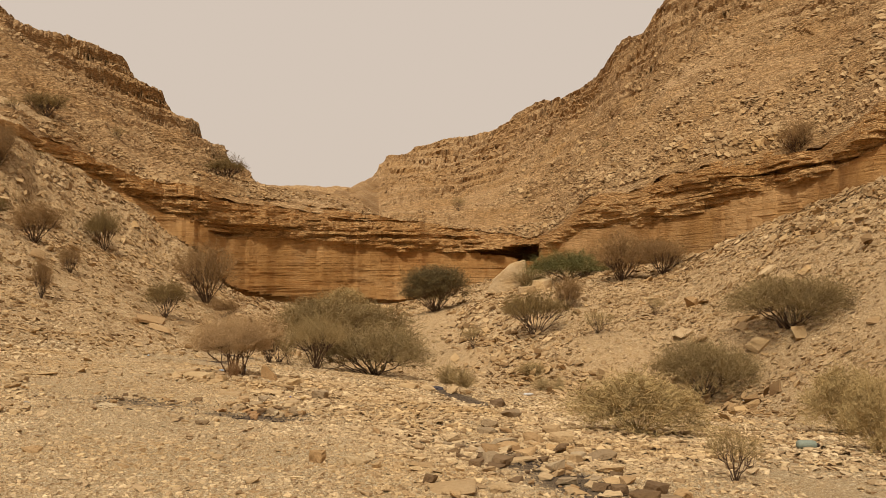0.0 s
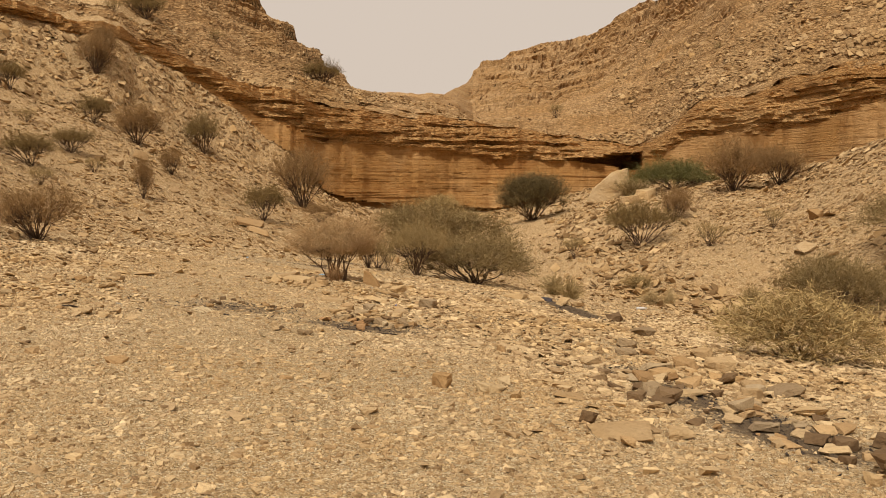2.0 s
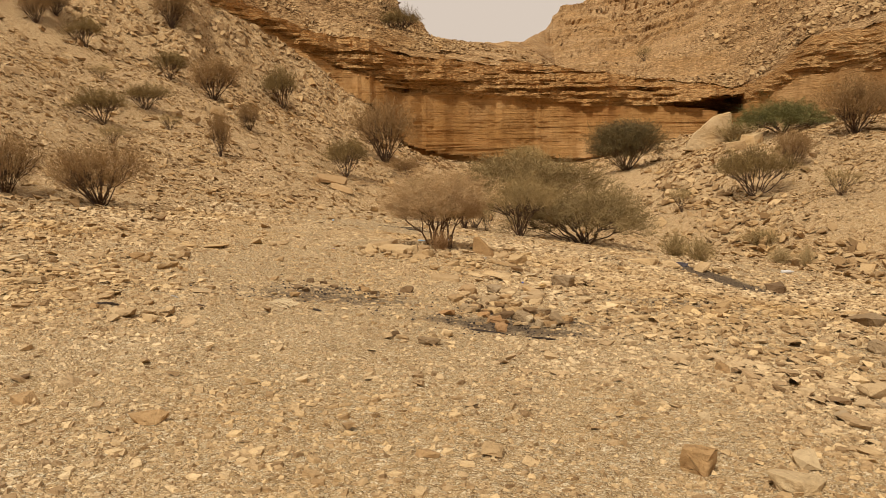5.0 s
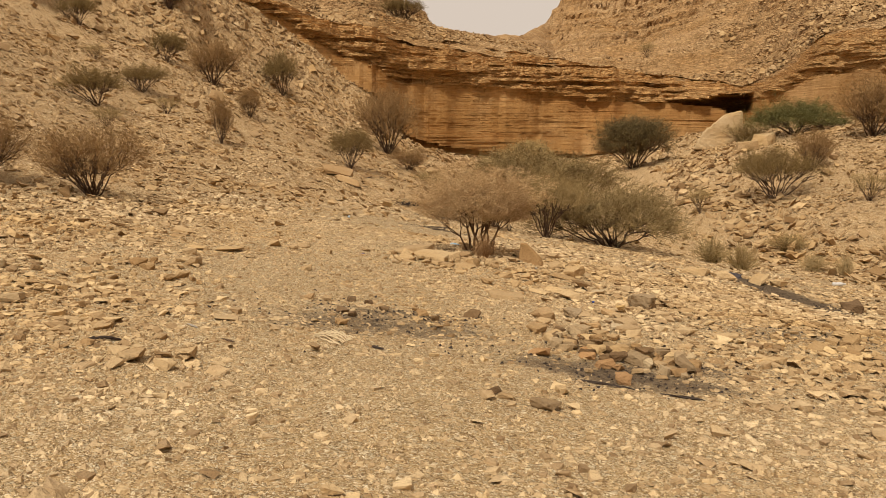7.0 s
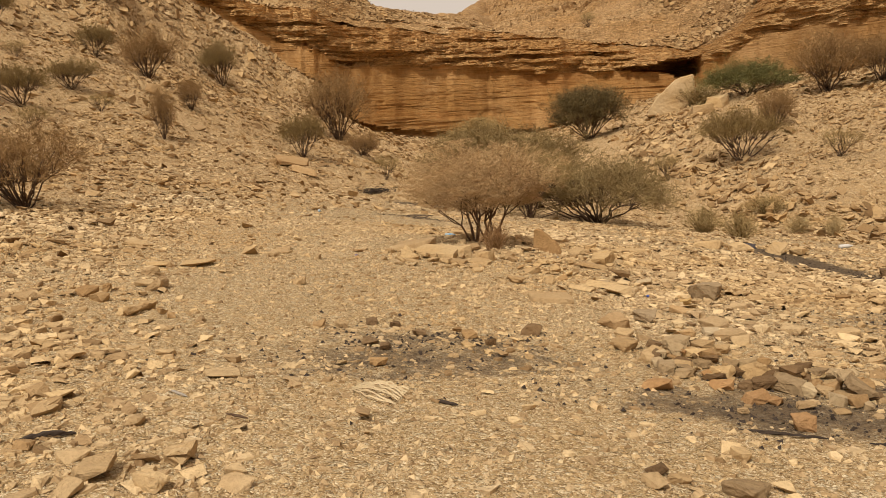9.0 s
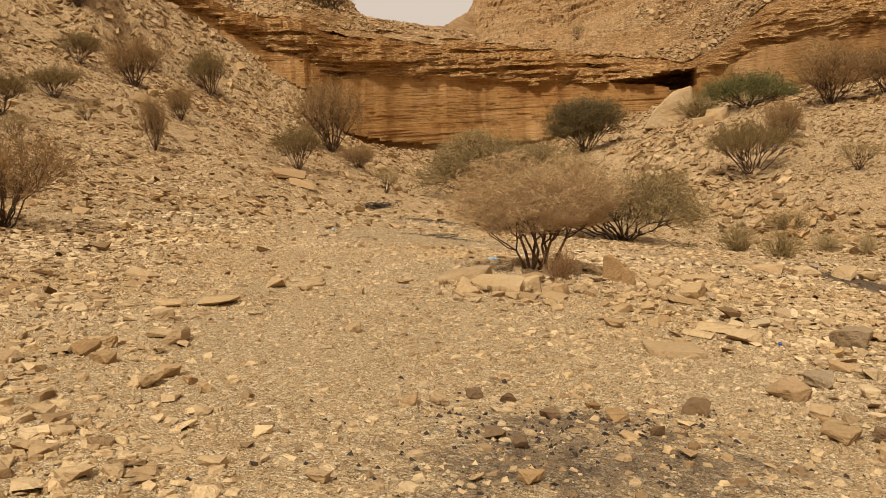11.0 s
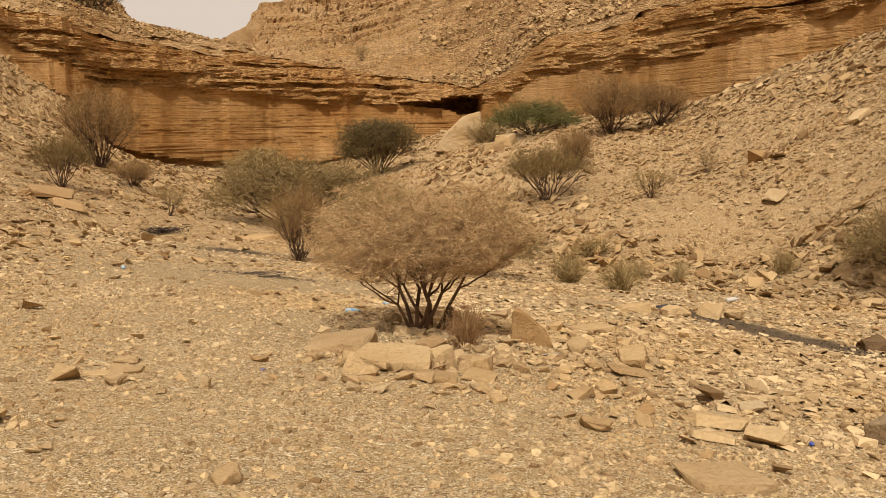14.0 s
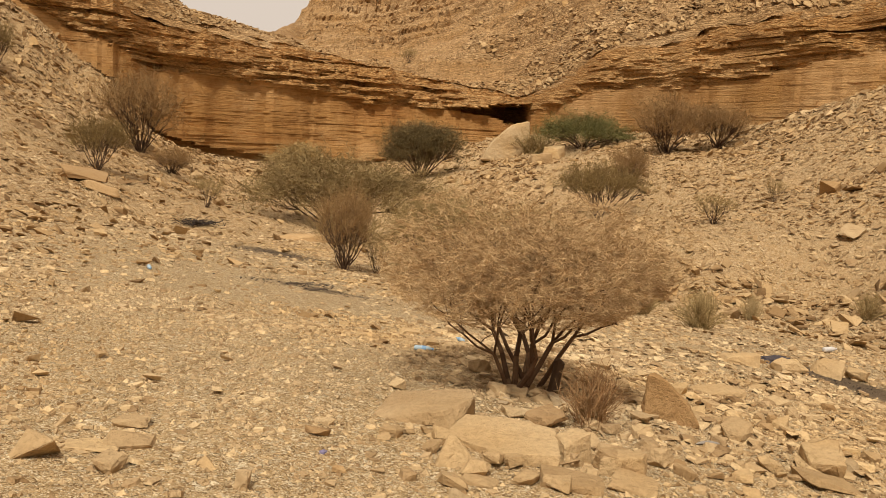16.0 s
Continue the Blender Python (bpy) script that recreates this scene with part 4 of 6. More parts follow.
# ---- shrubs ----
class Sticks:
    """Collects tapering sticks and small leaves, and turns them into arrays."""

    def __init__(self):
        self.a, self.b, self.ra, self.rb, self.leaf, self.leaf_size = [], [], [], [], [], []

    def bent(self, p, q, r0, r1, rng, steps=3, wobble=0.12, rise=0.0):
        d = q - p
        length = np.linalg.norm(d)
        pts = [p]
        for k in range(1, steps):
            u = k / steps
            pts.append(p + d * u + rng.normal(0, wobble * length / steps, 3) + (0, 0, rise * length * u * (1 - u)))
        pts.append(q)
        for k in range(steps):
            self.a.append(pts[k]), self.b.append(pts[k + 1])
            self.ra.append(r0 + (r1 - r0) * k / steps), self.rb.append(r0 + (r1 - r0) * (k + 1) / steps)
        return pts

    def arrays(self, rng, sides=3):
        a, b = np.array(self.a), np.array(self.b)
        d = b - a
        d /= np.linalg.norm(d, axis=1, keepdims=True) + 1e-9
        s = np.cross(d, rng.normal(0, 1, d.shape))
        s /= np.linalg.norm(s, axis=1, keepdims=True) + 1e-9
        t = np.cross(d, s)
        ra, rb = np.array(self.ra)[:, None], np.array(self.rb)[:, None]
        ring = [(math.cos(k * 2 * math.pi / sides), math.sin(k * 2 * math.pi / sides)) for k in range(sides)]
        v = np.stack([a + ra * (c * s + e * t) for c, e in ring] + [b + rb * (c * s + e * t) for c, e in ring], 1)
        f = np.array([q for k in range(sides) for q in ((k, (k + 1) % sides, sides + (k + 1) % sides), (k, sides + (k + 1) % sides, sides + k))])
        f = (f[None] + (np.arange(len(a)) * 2 * sides)[:, None, None]).reshape(-1, 3)
        return v.reshape(-1, 3), f


def leaves(places, size, rng, long=3.2):
    """Small folded leaf sprays, two triangles each."""
    n = len(places)
    u = rng.normal(0, 1, (n, 3))
    u /= np.linalg.norm(u, axis=1, keepdims=True)
    w = np.cross(u, rng.normal(0, 1, (n, 3)))
    w /= np.linalg.norm(w, axis=1, keepdims=True) + 1e-9
    s = (size * rng.uniform(0.6, 1.4, n))[:, None]
    v = np.stack([places - u * s * long * 0.5, places + w * s * 0.5, places + u * s * long * 0.5, places - w * s * 0.5], 1)
    f = (np.array([(0, 1, 2), (0, 2, 3)])[None] + (np.arange(n) * 4)[:, None, None]).reshape(-1, 3)
    return v.reshape(-1, 3), f


def crown_places(kind, n, rng):
    """Places in a crown of half-width 1 and height 1."""
    th, u, t = rng.uniform(0, 2 * math.pi, n), rng.uniform(0, 1, n), rng.uniform(0, 1, n)
    lobes = 1 + 0.16 * np.sin(3 * th + rng.uniform(0, 6)) + 0.1 * np.sin(5 * th + rng.uniform(0, 6))
    if kind == "umbrella":
        rho = np.sqrt(u)
        z = 0.3 + 0.7 * np.sqrt(np.clip(1 - rho**2.6, 0, 1)) - t * (0.16 + 0.56 * (1 - rho))
    elif kind == "skirt":
        rho = u**0.36
        z = np.clip(0.06 + 0.94 * np.sqrt(np.clip(1 - rho**2.4, 0, 1)) - t * (0.1 + 0.6 * (1 - rho)), 0.03, 1)
    elif kind == "dome":
        rho = np.sqrt(u) * 0.98
        z = 0.34 + 0.66 * np.sqrt(np.clip(1 - rho**2, 0, 1)) - t * (0.16 + 0.56 * (1 - rho))
    elif kind == "bushy":
        rho = np.sqrt(u)
        z = 0.26 + 0.74 * (1 - rho**3) * (0.88 + 0.12 * np.sin(2 * th + 1)) - t * 0.7 * (1 - 0.75 * rho)
        z = np.clip(z, 0.08, 1)
    elif kind == "vase":
        z = 0.16 + 0.84 * t**0.6
        rho = np.sqrt(u) * (0.25 + 0.75 * np.sin(np.clip(z, 0, 1) * 2.1)) * 1.05
        z = z - 0.2 * rho**2
    else:
        z = 0.1 + 0.9 * t
        rho = np.sqrt(u) * np.sqrt(np.clip(1.04 - z**2, 0, 1))
    rho = rho * lobes
    p = np.stack([rho * np.cos(th), rho * np.sin(th), z + rng.normal(0, 0.03, n)], -1)
    heart = p[rng.randint(0, max(16, n // 11), n)]  # gathers the twigs into sprays with gaps between
    return heart + (p - heart) * rng.uniform(0.12, 0.7, (n, 1)) + rng.normal(0, 0.02, (n, 3))


def shrub_mesh(name, kind, half, high, limbs, subs, ends, sprays, leaf, thick, bark, twig, seed, label, leaf_mat=None, spray_len=0.12, trunk=0.0, feet=((0, 0),), blade=0.17):
    """A shrub: limbs from one foot, branches, twigs, and fine sprays with leaves. Returns its Empty."""
    rng = np.random.RandomState(seed)
    root = new(name)
    tips = crown_places(kind, ends, rng) * (half, half, high)
    fork = np.array([0, 0, trunk * high])
    lt = tips[rng.permutation(ends)[:limbs]]
    owner = np.argmin(((tips[:, None, :2] - lt[None, :, :2]) ** 2).sum(-1), 1)
    woods, fine = {q: Sticks() for q in feet}, Sticks()
    wood = woods[feet[0]]
    if trunk:
        wood.bent(np.array([0, 0, -0.05 * high]), fork, thick * 1.5, thick * 1.25, rng, 2, 0.1)
    spots, blades = [], []
    for k in range(limbs):
        mine = tips[owner == k]
        if not len(mine):
            continue
        near = min(feet, key=lambda q: (q[0] - 0.3 * mine[:, 0].mean()) ** 2 + (q[1] - 0.3 * mine[:, 1].mean()) ** 2)
        wood = woods[near]
        foot = fork + np.array([*(rng.normal(0, 0.02 * half, 2) + near), -0.03 * high if not trunk else 0])
        knot = foot + (mine.mean(0) - foot) * rng.uniform(0.45, 0.6)
        wood.bent(foot, knot, thick, thick * 0.55, rng, 4, 0.16, -0.12 if kind in ("umbrella", "dome") else 0.05)
        st = mine[rng.permutation(len(mine))[: max(1, min(subs, len(mine)))]]
        own2 = np.argmin(((mine[:, None] - st[None]) ** 2).sum(-1), 1)
        for j in range(len(st)):
            grp = mine[own2 == j]
            if not len(grp):
                continue
            knot2 = knot + (grp.mean(0) - knot) * rng.uniform(0.5, 0.7)
            wood.bent(knot, knot2, thick * 0.5, thick * 0.26, rng, 3, 0.2, -0.05)
            for tip in grp:
                fine.bent(knot2, tip, max(thick * 0.2, 0.004), max(thick * 0.09, 0.002), rng, 3, 0.3)
                m = max(2, sprays // 5)
                at = tip + (knot2 - tip) * (rng.uniform(0, 1, (m, 1)) ** 1.3 * 0.8)
                way = rng.normal(0, 1, (m, 3)) + (tip - knot2) / (np.linalg.norm(tip - knot2) + 1e-6) * 0.9 + (0, 0, 0.2)
                way /= np.linalg.norm(way, axis=1, keepdims=True)
                run = spray_len * high * rng.uniform(0.7, 1.8, (m, 1))
                bend = at + way * run * 0.5 + rng.normal(0, 0.1, (m, 3)) * run
                to = bend + (way + rng.normal(0, 0.45, (m, 3))) * run * 0.5
                blades += [np.stack([at, bend], 1), np.stack([bend, to], 1)]
                for _ in range(4):  # short side spurs
                    u = rng.uniform(0.1, 1, (m, 1))
                    foot2 = at + (to - at) * u + (bend - (at + to) / 2) * (1 - np.abs(2 * u - 1))
                    end2 = foot2 + rng.normal(0, 0.22, (m, 3)) * run
                    blades.append(np.stack([foot2, end2], 1))
                    spots.append(end2)
    for w in woods.values():
        if w.a:
            part("trunk", *w.arrays(rng), bark, root)
    v, f = fine.arrays(rng)
    b = np.concatenate(blades)
    side = np.cross(b[:, 1] - b[:, 0], rng.normal(0, 1, (len(b), 3)))
    side *= max(thick, 0.026 if half < 2 else 0) * blade / (np.linalg.norm(side, axis=1, keepdims=True) + 1e-9)
    bv = np.stack([b[:, 0] - side, b[:, 0] + side, b[:, 1] + side * 0.3, b[:, 1] - side * 0.3], 1).reshape(-1, 3)
    bf = (np.array([(0, 1, 2), (0, 2, 3)])[None] + (np.arange(len(b)) * 4)[:, None, None]).reshape(-1, 3) + len(v)
    part("twig_canopy", np.concatenate([v, bv]), np.concatenate([f, bf]), twig, root)
    if leaf:
        part("foliage", *leaves(np.concatenate(spots), leaf, rng), leaf_mat or twig, root)
    return tagged(root, label, "shrub")


def tuft_mesh(name, half, high, blades, thick, mat, seed, label, category="grass tuft"):
    """A tussock of thin arching stems from one foot."""
    rng = np.random.RandomState(seed)
    root, s = new(name), Sticks()
    for _ in range(blades):
        th, lean = rng.uniform(0, 6.283), rng.uniform(0, 1) ** 0.7
        foot = np.array([*(rng.normal(0, 0.16 * half, 2)), -0.03])
        tip = np.array([half * lean * math.cos(th), half * lean * math.sin(th), high * (1 - 0.55 * lean**2) * rng.uniform(0.6, 1.05)])
        pts = s.bent(foot, tip, thick, thick * 0.4, rng, 3, 0.12, 0.25)
        for _ in range(2):
            q = pts[rng.randint(1, 4)]
            s.bent(q, q + rng.normal(0, 0.14 * high, 3) + (0, 0, 0.1 * high), thick * 0.6, thick * 0.3, rng, 1)
    part("stem_clump", *s.arrays(rng), mat, root)
    return tagged(root, label, category)


KINDS = {}
FAR = Matrix.Translation((0, -60, -30))


def plant(kind, x, y, wide, high, label, turn=None, on=None):
    """Sets a copy of a plant on the ground at a width and height."""
    make, half0, high0 = KINDS[kind]
    variants = PLANTS.setdefault(kind, [])
    n = COUNT[kind] = COUNT.get(kind, -1) + 1
    fresh = n < VARIANTS.get(kind, 2)
    if fresh:
        variants.append(make(n))
    model = variants[n % len(variants)]
    z = float(land(x, y)) if on is None else on
    yaw = turn if turn is not None else (n * 137.5) % 360
    sz = Matrix.Diagonal((wide * 0.56 / half0, wide * 0.56 / half0, high * 1.06 / high0, 1))
    ob = model if fresh else copy_thing(model, Matrix.Identity(4))
    ob.matrix_basis = pose(x, y, z - 0.02 * high, 0, 0, yaw) @ sz
    ob["label"] = label
    return ob


PLANTS, COUNT, VARIANTS = {}, {}, {"umbrella": 3, "vase": 3, "dome": 2, "small": 2, "dark": 1, "live": 1, "tussock": 2, "broom": 2, "mound": 2, "skirt": 2}
KINDS["umbrella"] = (lambda k: shrub_mesh("acacia_shrub", "umbrella", 1.5, 1.5, 14, 7, 620, 20, 0.008, 0.022, M_BARK, M_OLIVE, 300 + k, "acacia", M_OLIVE, 0.08, blade=0.13), 1.5, 1.5)
KINDS["dome"] = (lambda k: shrub_mesh("acacia_shrub", "dome", 1.5, 1.5, 14, 7, 700, 20, 0, 0.022, M_BARK, M_DRY, 320 + k, "acacia", M_DRY, 0.09, blade=0.12), 1.5, 1.5)
KINDS["skirt"] = (lambda k: shrub_mesh("acacia_shrub", "skirt", 1.5, 1.5, 18, 7, 1050, 25, 0.006, 0.022, M_BARK, M_GREY, 330 + k, "acacia", M_GREY, 0.08, blade=0.12), 1.5, 1.5)
KINDS["vase"] = (lambda k: shrub_mesh("thorn_bush", "vase", 1.1, 1.6, 26, 6, 620, 20, 0, 0.016, M_BARK, M_THORN, 340 + k, "bush", M_THORN, 0.08, blade=0.12), 1.1, 1.6)
KINDS["small"] = (lambda k: shrub_mesh("thorn_bush", "vase", 0.8, 0.8, 12, 4, 200, 10, 0, 0.012, M_BARK, M_DRY, 360 + k, "bush", M_DRY, 0.11, blade=0.12), 0.8, 0.8)
KINDS["dark"] = (lambda k: shrub_mesh("acacia_tree", "vase", 3, 4.2, 20, 7, 1300, 22, 0.03, 0.05, M_BARK, M_GREEN, 380 + k, "tree", M_GREEN, 0.07), 2.7, 4.1)
KINDS["live"] = (lambda k: shrub_mesh("green_bush", "bushy", 3.4, 3, 12, 6, 760, 15, 0.035, 0.05, M_BARK, M_LIVE, 390 + k, "bush", M_LIVE), 3.4, 3)
KINDS["mound"] = (lambda k: shrub_mesh("broom_bush", "mound", 1.1, 1.15, 24, 5, 760, 15, 0, 0.014, M_BROOM, M_BROOM, 400 + k, "bush", M_BROOM, 0.12), 0.84, 1.15)
KINDS["tussock"] = (lambda k: tuft_mesh("grass_tuft", 0.4, 0.6, 170, 0.006, M_STRAW, 420 + k, "tuft"), 0.4, 0.6)
KINDS["broom"] = (lambda k: tuft_mesh("dry_bush", 0.5, 0.5, 200, 0.006, M_DRY, 430 + k, "bush", "shrub"), 0.5, 0.5)

# ---- plants, from the near floor to the far slopes ----
plant("vase", -13.06, 20.29, 2.31, 1.49, "bare brown thorn bush on the western scree")
plant("vase", -15.20, 19.98, 1.86, 1.36, "bare brown thorn bush on the western scree")
plant("umbrella", -21.69, 32.83, 2.66, 1.50, "grey-green flat-topped acacia shrub on the western scree")
plant("umbrella", -24.33, 39.79, 2.48, 1.34, "grey-green flat-topped acacia shrub on the western scree")
plant("umbrella", -30.42, 52.13, 2.41, 2.02, "grey-green flat-topped acacia shrub on the western scree")
plant("vase", -26.75, 51.05, 3.69, 2.80, "grey leafless thorn bush with upright branches on the western scree")
plant("umbrella", -28.60, 65.36, 3.53, 3.62, "grey-green flat-topped acacia shrub on the western scree")
plant("vase", -22.42, 46.83, 1.51, 1.71, "grey leafless thorn bush with upright branches on the western scree")
plant("vase", -17.54, 34.19, 1.08, 1.88, "grey leafless thorn bush with upright branches on the western scree")
plant("small", -22.12, 38.14, 1.37, 0.82, "small dry thorn bush on the western scree")
plant("small", -19.17, 29.59, 1.28, 0.77, "small dry thorn bush on the western scree")
plant("umbrella", -35.18, 50.42, 2.63, 2.07, "grey-green flat-topped acacia shrub on the western scree")
plant("vase", -38.38, 50.21, 2.47, 2.55, "grey leafless thorn bush with upright branches on the western scree")
plant("vase", -38.52, 52.27, 2.54, 2.20, "grey leafless thorn bush with upright branches on the western scree")
plant("vase", -34.67, 59.83, 3.25, 3.25, "grey leafless thorn bush with upright branches on the western scree")
plant("small", -28.38, 42.20, 1.29, 0.84, "small dry thorn bush on the western scree")
plant("umbrella", -16.80, 46.77, 2.82, 2.32, "grey-green flat-topped acacia shrub on the western scree")
plant("vase", -19.04, 61.63, 5.20, 4.91, "grey leafless thorn bush with upright branches on the western scree")
plant("vase", -16.15, 56.26, 2.4, 1.5, "low brown thorn bush on the western scree")
plant("umbrella", -26.66, 93.29, 5.18, 3.11, "grey-green flat-topped acacia shrub on the rocky hillside", on=12.90)
plant("small", 0.47, 146.64, 3.38, 2.79, "small grey bush on the rocky hillside", on=14.05)
plant("dome", -5.00, 29.80, 2.70, 2.10, "dry acacia shrub with fine bare twigs in the stony gully")
plant("skirt", -3.10, 32.00, 5.30, 2.20, "wide dry acacia with bare twigs in the stony gully")
plant("skirt", -7.60, 51.80, 10.00, 3.90, "wide olive-grey acacia with a low spreading crown in the gully")
plant("small", -6.82, 31.78, 1.75, 1.36, "small dry thorn bush in the stony gully")
plant("mound", -11.92, 86.87, 5.21, 2.31, "olive-brown rounded bush below the cliff")
plant("dark", -2.03, 76.80, 6.15, 4.44, "dark green bushy acacia tree below the cliff")
plant("live", 10.51, 76.02, 7.58, 3.13, "bright green leafy bush on the eastern scree")
plant("vase", 13.71, 66.75, 5.81, 4.24, "grey leafless thorn bush with upright branches on the eastern scree")
plant("vase", 16.87, 65.90, 4.81, 3.26, "grey leafless thorn bush with upright branches on the eastern scree")
plant("umbrella", 5.16, 52.30, 5.06, 2.97, "grey-green flat-topped acacia shrub in the stony gully")
plant("vase", 7.83, 56.63, 2.59, 2.59, "grey leafless thorn bush with upright branches below the cliff")
plant("small", 1.14, 49.97, 1.66, 1.53, "small dry thorn bush in the stony gully")
plant("small", 8.17, 46.29, 2.28, 1.38, "small dry thorn bush in the stony gully")
plant("broom", 4.06, 41.81, 2.01, 0.69, "low sprawling dry bush in the stony gully")
plant("broom", -0.18, 31.48, 1.18, 0.76, "brown dry cushion bush in the stony gully")
plant("tussock", 4.56, 35.36, 0.66, 0.75, "straw-coloured grass tuft in the stony gully")
plant("tussock", 4.04, 37.53, 1.18, 0.61, "straw-coloured grass tuft in the stony gully")
plant("broom", 7.02, 77.82, 4.11, 1.75, "low sprawling dry bush below the cliff")
plant("skirt", 13.83, 33.40, 5.81, 2.47, "grey-green flat-topped acacia shrub on the eastern scree")
plant("skirt", 9.81, 31.66, 4.57, 2.47, "grey-green flat-topped acacia shrub on the eastern scree")
plant("mound", 3.23, 13.67, 2.24, 0.98, "straw-olive broom bush of thin stems on the wadi floor")
plant("small", 3.02, 8.30, 0.82, 0.58, "sparse dry reddish bush on the wadi floor")
plant("mound", 8.63, 17.75, 1.81, 1.45, "straw-olive broom bush of thin stems on the wadi floor")
plant("mound", 6.50, 12.26, 1.08, 1.08, "straw-olive broom bush of thin stems on the wadi floor")
plant("vase", 25.19, 59.56, 3.28, 2.82, "grey leafless thorn bush with upright branches on the rocky hillside", on=10.37)
plant("small", 12.04, 48.81, 1.19, 1.19, "small dry thorn bush on the eastern scree")
plant("broom", 0.40, 29.42, 1.08, 0.71, "brown dry cushion bush in the stony gully")
plant("small", 19.36, 175.89, 2.25, 1.75, "tiny dry bush on the rocky hillside", on=31.21)
plant("small", 17.50, 137.03, 1.75, 1.36, "tiny dry bush on the rocky hillside", on=21.20)
plant("small", 18.83, 101.49, 1.46, 1.17, "tiny dry bush on the rocky hillside", on=17.70)
plant("small", 14.89, 100.97, 1.00, 0.72, "tiny dry bush on the rocky hillside", on=12.74)
plant("umbrella", -37.85, 73.75, 4.95, 2.47, "grey-green flat-topped acacia shrub on the rocky hillside", on=16.55)
plant("small", -37.66, 67.97, 1.88, 1.33, "small dry thorn bush on the rocky hillside", on=15.80)
plant("small", -34.71, 82.35, 2.15, 1.64, "small dry thorn bush on the rocky hillside", on=15.77)
plant("vase", -34.83, 61.24, 2.48, 2.98, "grey leafless thorn bush with upright branches on the western scree")
plant("small", -35.03, 67.33, 1.18, 0.64, "small dry thorn bush on the western scree")
plant("vase", -6.84, 30.22, 1.4, 1.85, "dry rounded thorn bush with a green foot in the stony gully")
plant("small", -6.19, 30.59, 0.71, 0.95, "small dry thorn bush in the stony gully")
plant("small", -12.43, 45.70, 1.59, 1.36, "small dry thorn bush on the western scree")
plant("broom", 7.54, 34.58, 1.06, 0.71, "low sprawling dry bush in the stony gully")

# ---- rocks that stand out on the floor ----
rock("brown", -1.32, 8.70, 0.19, 0.19, "on the gravel floor")
rock("pale", -0.87, 8.55, 0.27, 0.10, "on the gravel floor")
rock("tan", -0.63, 8.30, 0.13, 0.09, "on the gravel floor")
rock("slab", -0.20, 8.50, 0.27, 0.05, "on the gravel floor")
rock("tan", -1.69, 7.36, 0.14, 0.06, "on the gravel floor")
rock("burnt", -0.06, 7.67, 0.14, 0.16, "on the gravel floor")
rock("slab", 0.13, 7.34, 0.48, 0.08, "on the gravel floor")
rock("tan", 0.59, 7.42, 0.19, 0.12, "on the gravel floor")
rock("brown", 0.17, 7.08, 0.14, 0.07, "on the gravel floor")
rock("tan", 0.11, 10.87, 0.25, 0.14, "beside the old fireplace")
rock("pale", 0.78, 10.53, 0.36, 0.15, "beside the old fireplace")
rock("slab", 0.83, 9.07, 0.48, 0.05, "on the gravel floor")
rock("burnt", 1.48, 10.19, 0.26, 0.17, "on the gravel floor")
rock("tan", 1.65, 11.34, 0.32, 0.17, "on the gravel floor")
rock("tan", 1.61, 12.44, 0.33, 0.14, "on the gravel floor")
rock("tan", 0.50, 8.33, 0.18, 0.06, "on the gravel floor")
rock("burnt", 0.59, 8.55, 0.22, 0.05, "on the gravel floor")
rock("brown", 1.41, 10.28, 0.23, 0.10, "on the gravel floor")
rock("burnt", 0.39, 8.62, 0.18, 0.08, "on the gravel floor")
rock("tan", -0.24, 8.97, 0.20, 0.07, "on the gravel floor")
rock("brown", 0.93, 12.33, 0.25, 0.08, "beside the old fireplace")
rock("brown", -4.29, 8.44, 0.19, 0.08, "on the gravel floor")
rock("brown", -5.14, 8.48, 0.14, 0.07, "on the gravel floor")
rock("tan", -2.36, 8.61, 0.15, 0.06, "on the gravel floor")
rock("brown", -2.69, 8.46, 0.14, 0.04, "on the gravel floor")
rock("burnt", -5.50, 8.89, 0.12, 0.03, "on the gravel floor")
rock("slab", -8.02, 14.99, 0.24, 0.05, "on the gravel floor")
rock("tan", -5.97, 10.71, 0.19, 0.08, "on the gravel floor")
rock("tan", -5.69, 10.65, 0.15, 0.08, "on the gravel floor")
rock("tan", -5.71, 10.93, 0.17, 0.08, "on the gravel floor")
rock("tan", -5.98, 10.53, 0.15, 0.05, "on the gravel floor")
rock("brown", -6.43, 10.90, 0.11, 0.05, "on the gravel floor")
rock("tan", -6.66, 11.41, 0.19, 0.07, "on the gravel floor")
rock("slab", -6.06, 12.17, 0.22, 0.02, "on the gravel floor")
rock("tan", -6.14, 12.51, 0.12, 0.05, "on the gravel floor")
rock("slab", -3.71, 18.24, 0.38, 0.06, "on the gravel floor")
rock("brown", -3.68, 14.57, 0.27, 0.19, "on the gravel floor")
rock("grey", -3.37, 14.89, 0.23, 0.15, "on the gravel floor")
rock("grey", -2.63, 16.48, 0.38, 0.19, "on the gravel floor")
rock("yellow", -2.87, 16.04, 0.14, 0.12, "on the gravel floor")
rock("tan", -2.81, 14.24, 0.23, 0.10, "on the gravel floor")
rock("tan", -2.82, 14.78, 0.25, 0.09, "on the gravel floor")
rock("tan", -3.13, 14.69, 0.15, 0.10, "on the gravel floor")
rock("slab", -1.83, 14.69, 0.27, 0.05, "on the gravel floor")
rock("tan", -3.47, 13.45, 0.21, 0.12, "on the gravel floor")
rock("tan", -3.33, 13.13, 0.17, 0.11, "on the gravel floor")
rock("grey", -3.17, 13.31, 0.14, 0.13, "on the gravel floor")
rock("burnt", -3.15, 12.94, 0.13, 0.08, "on the gravel floor")
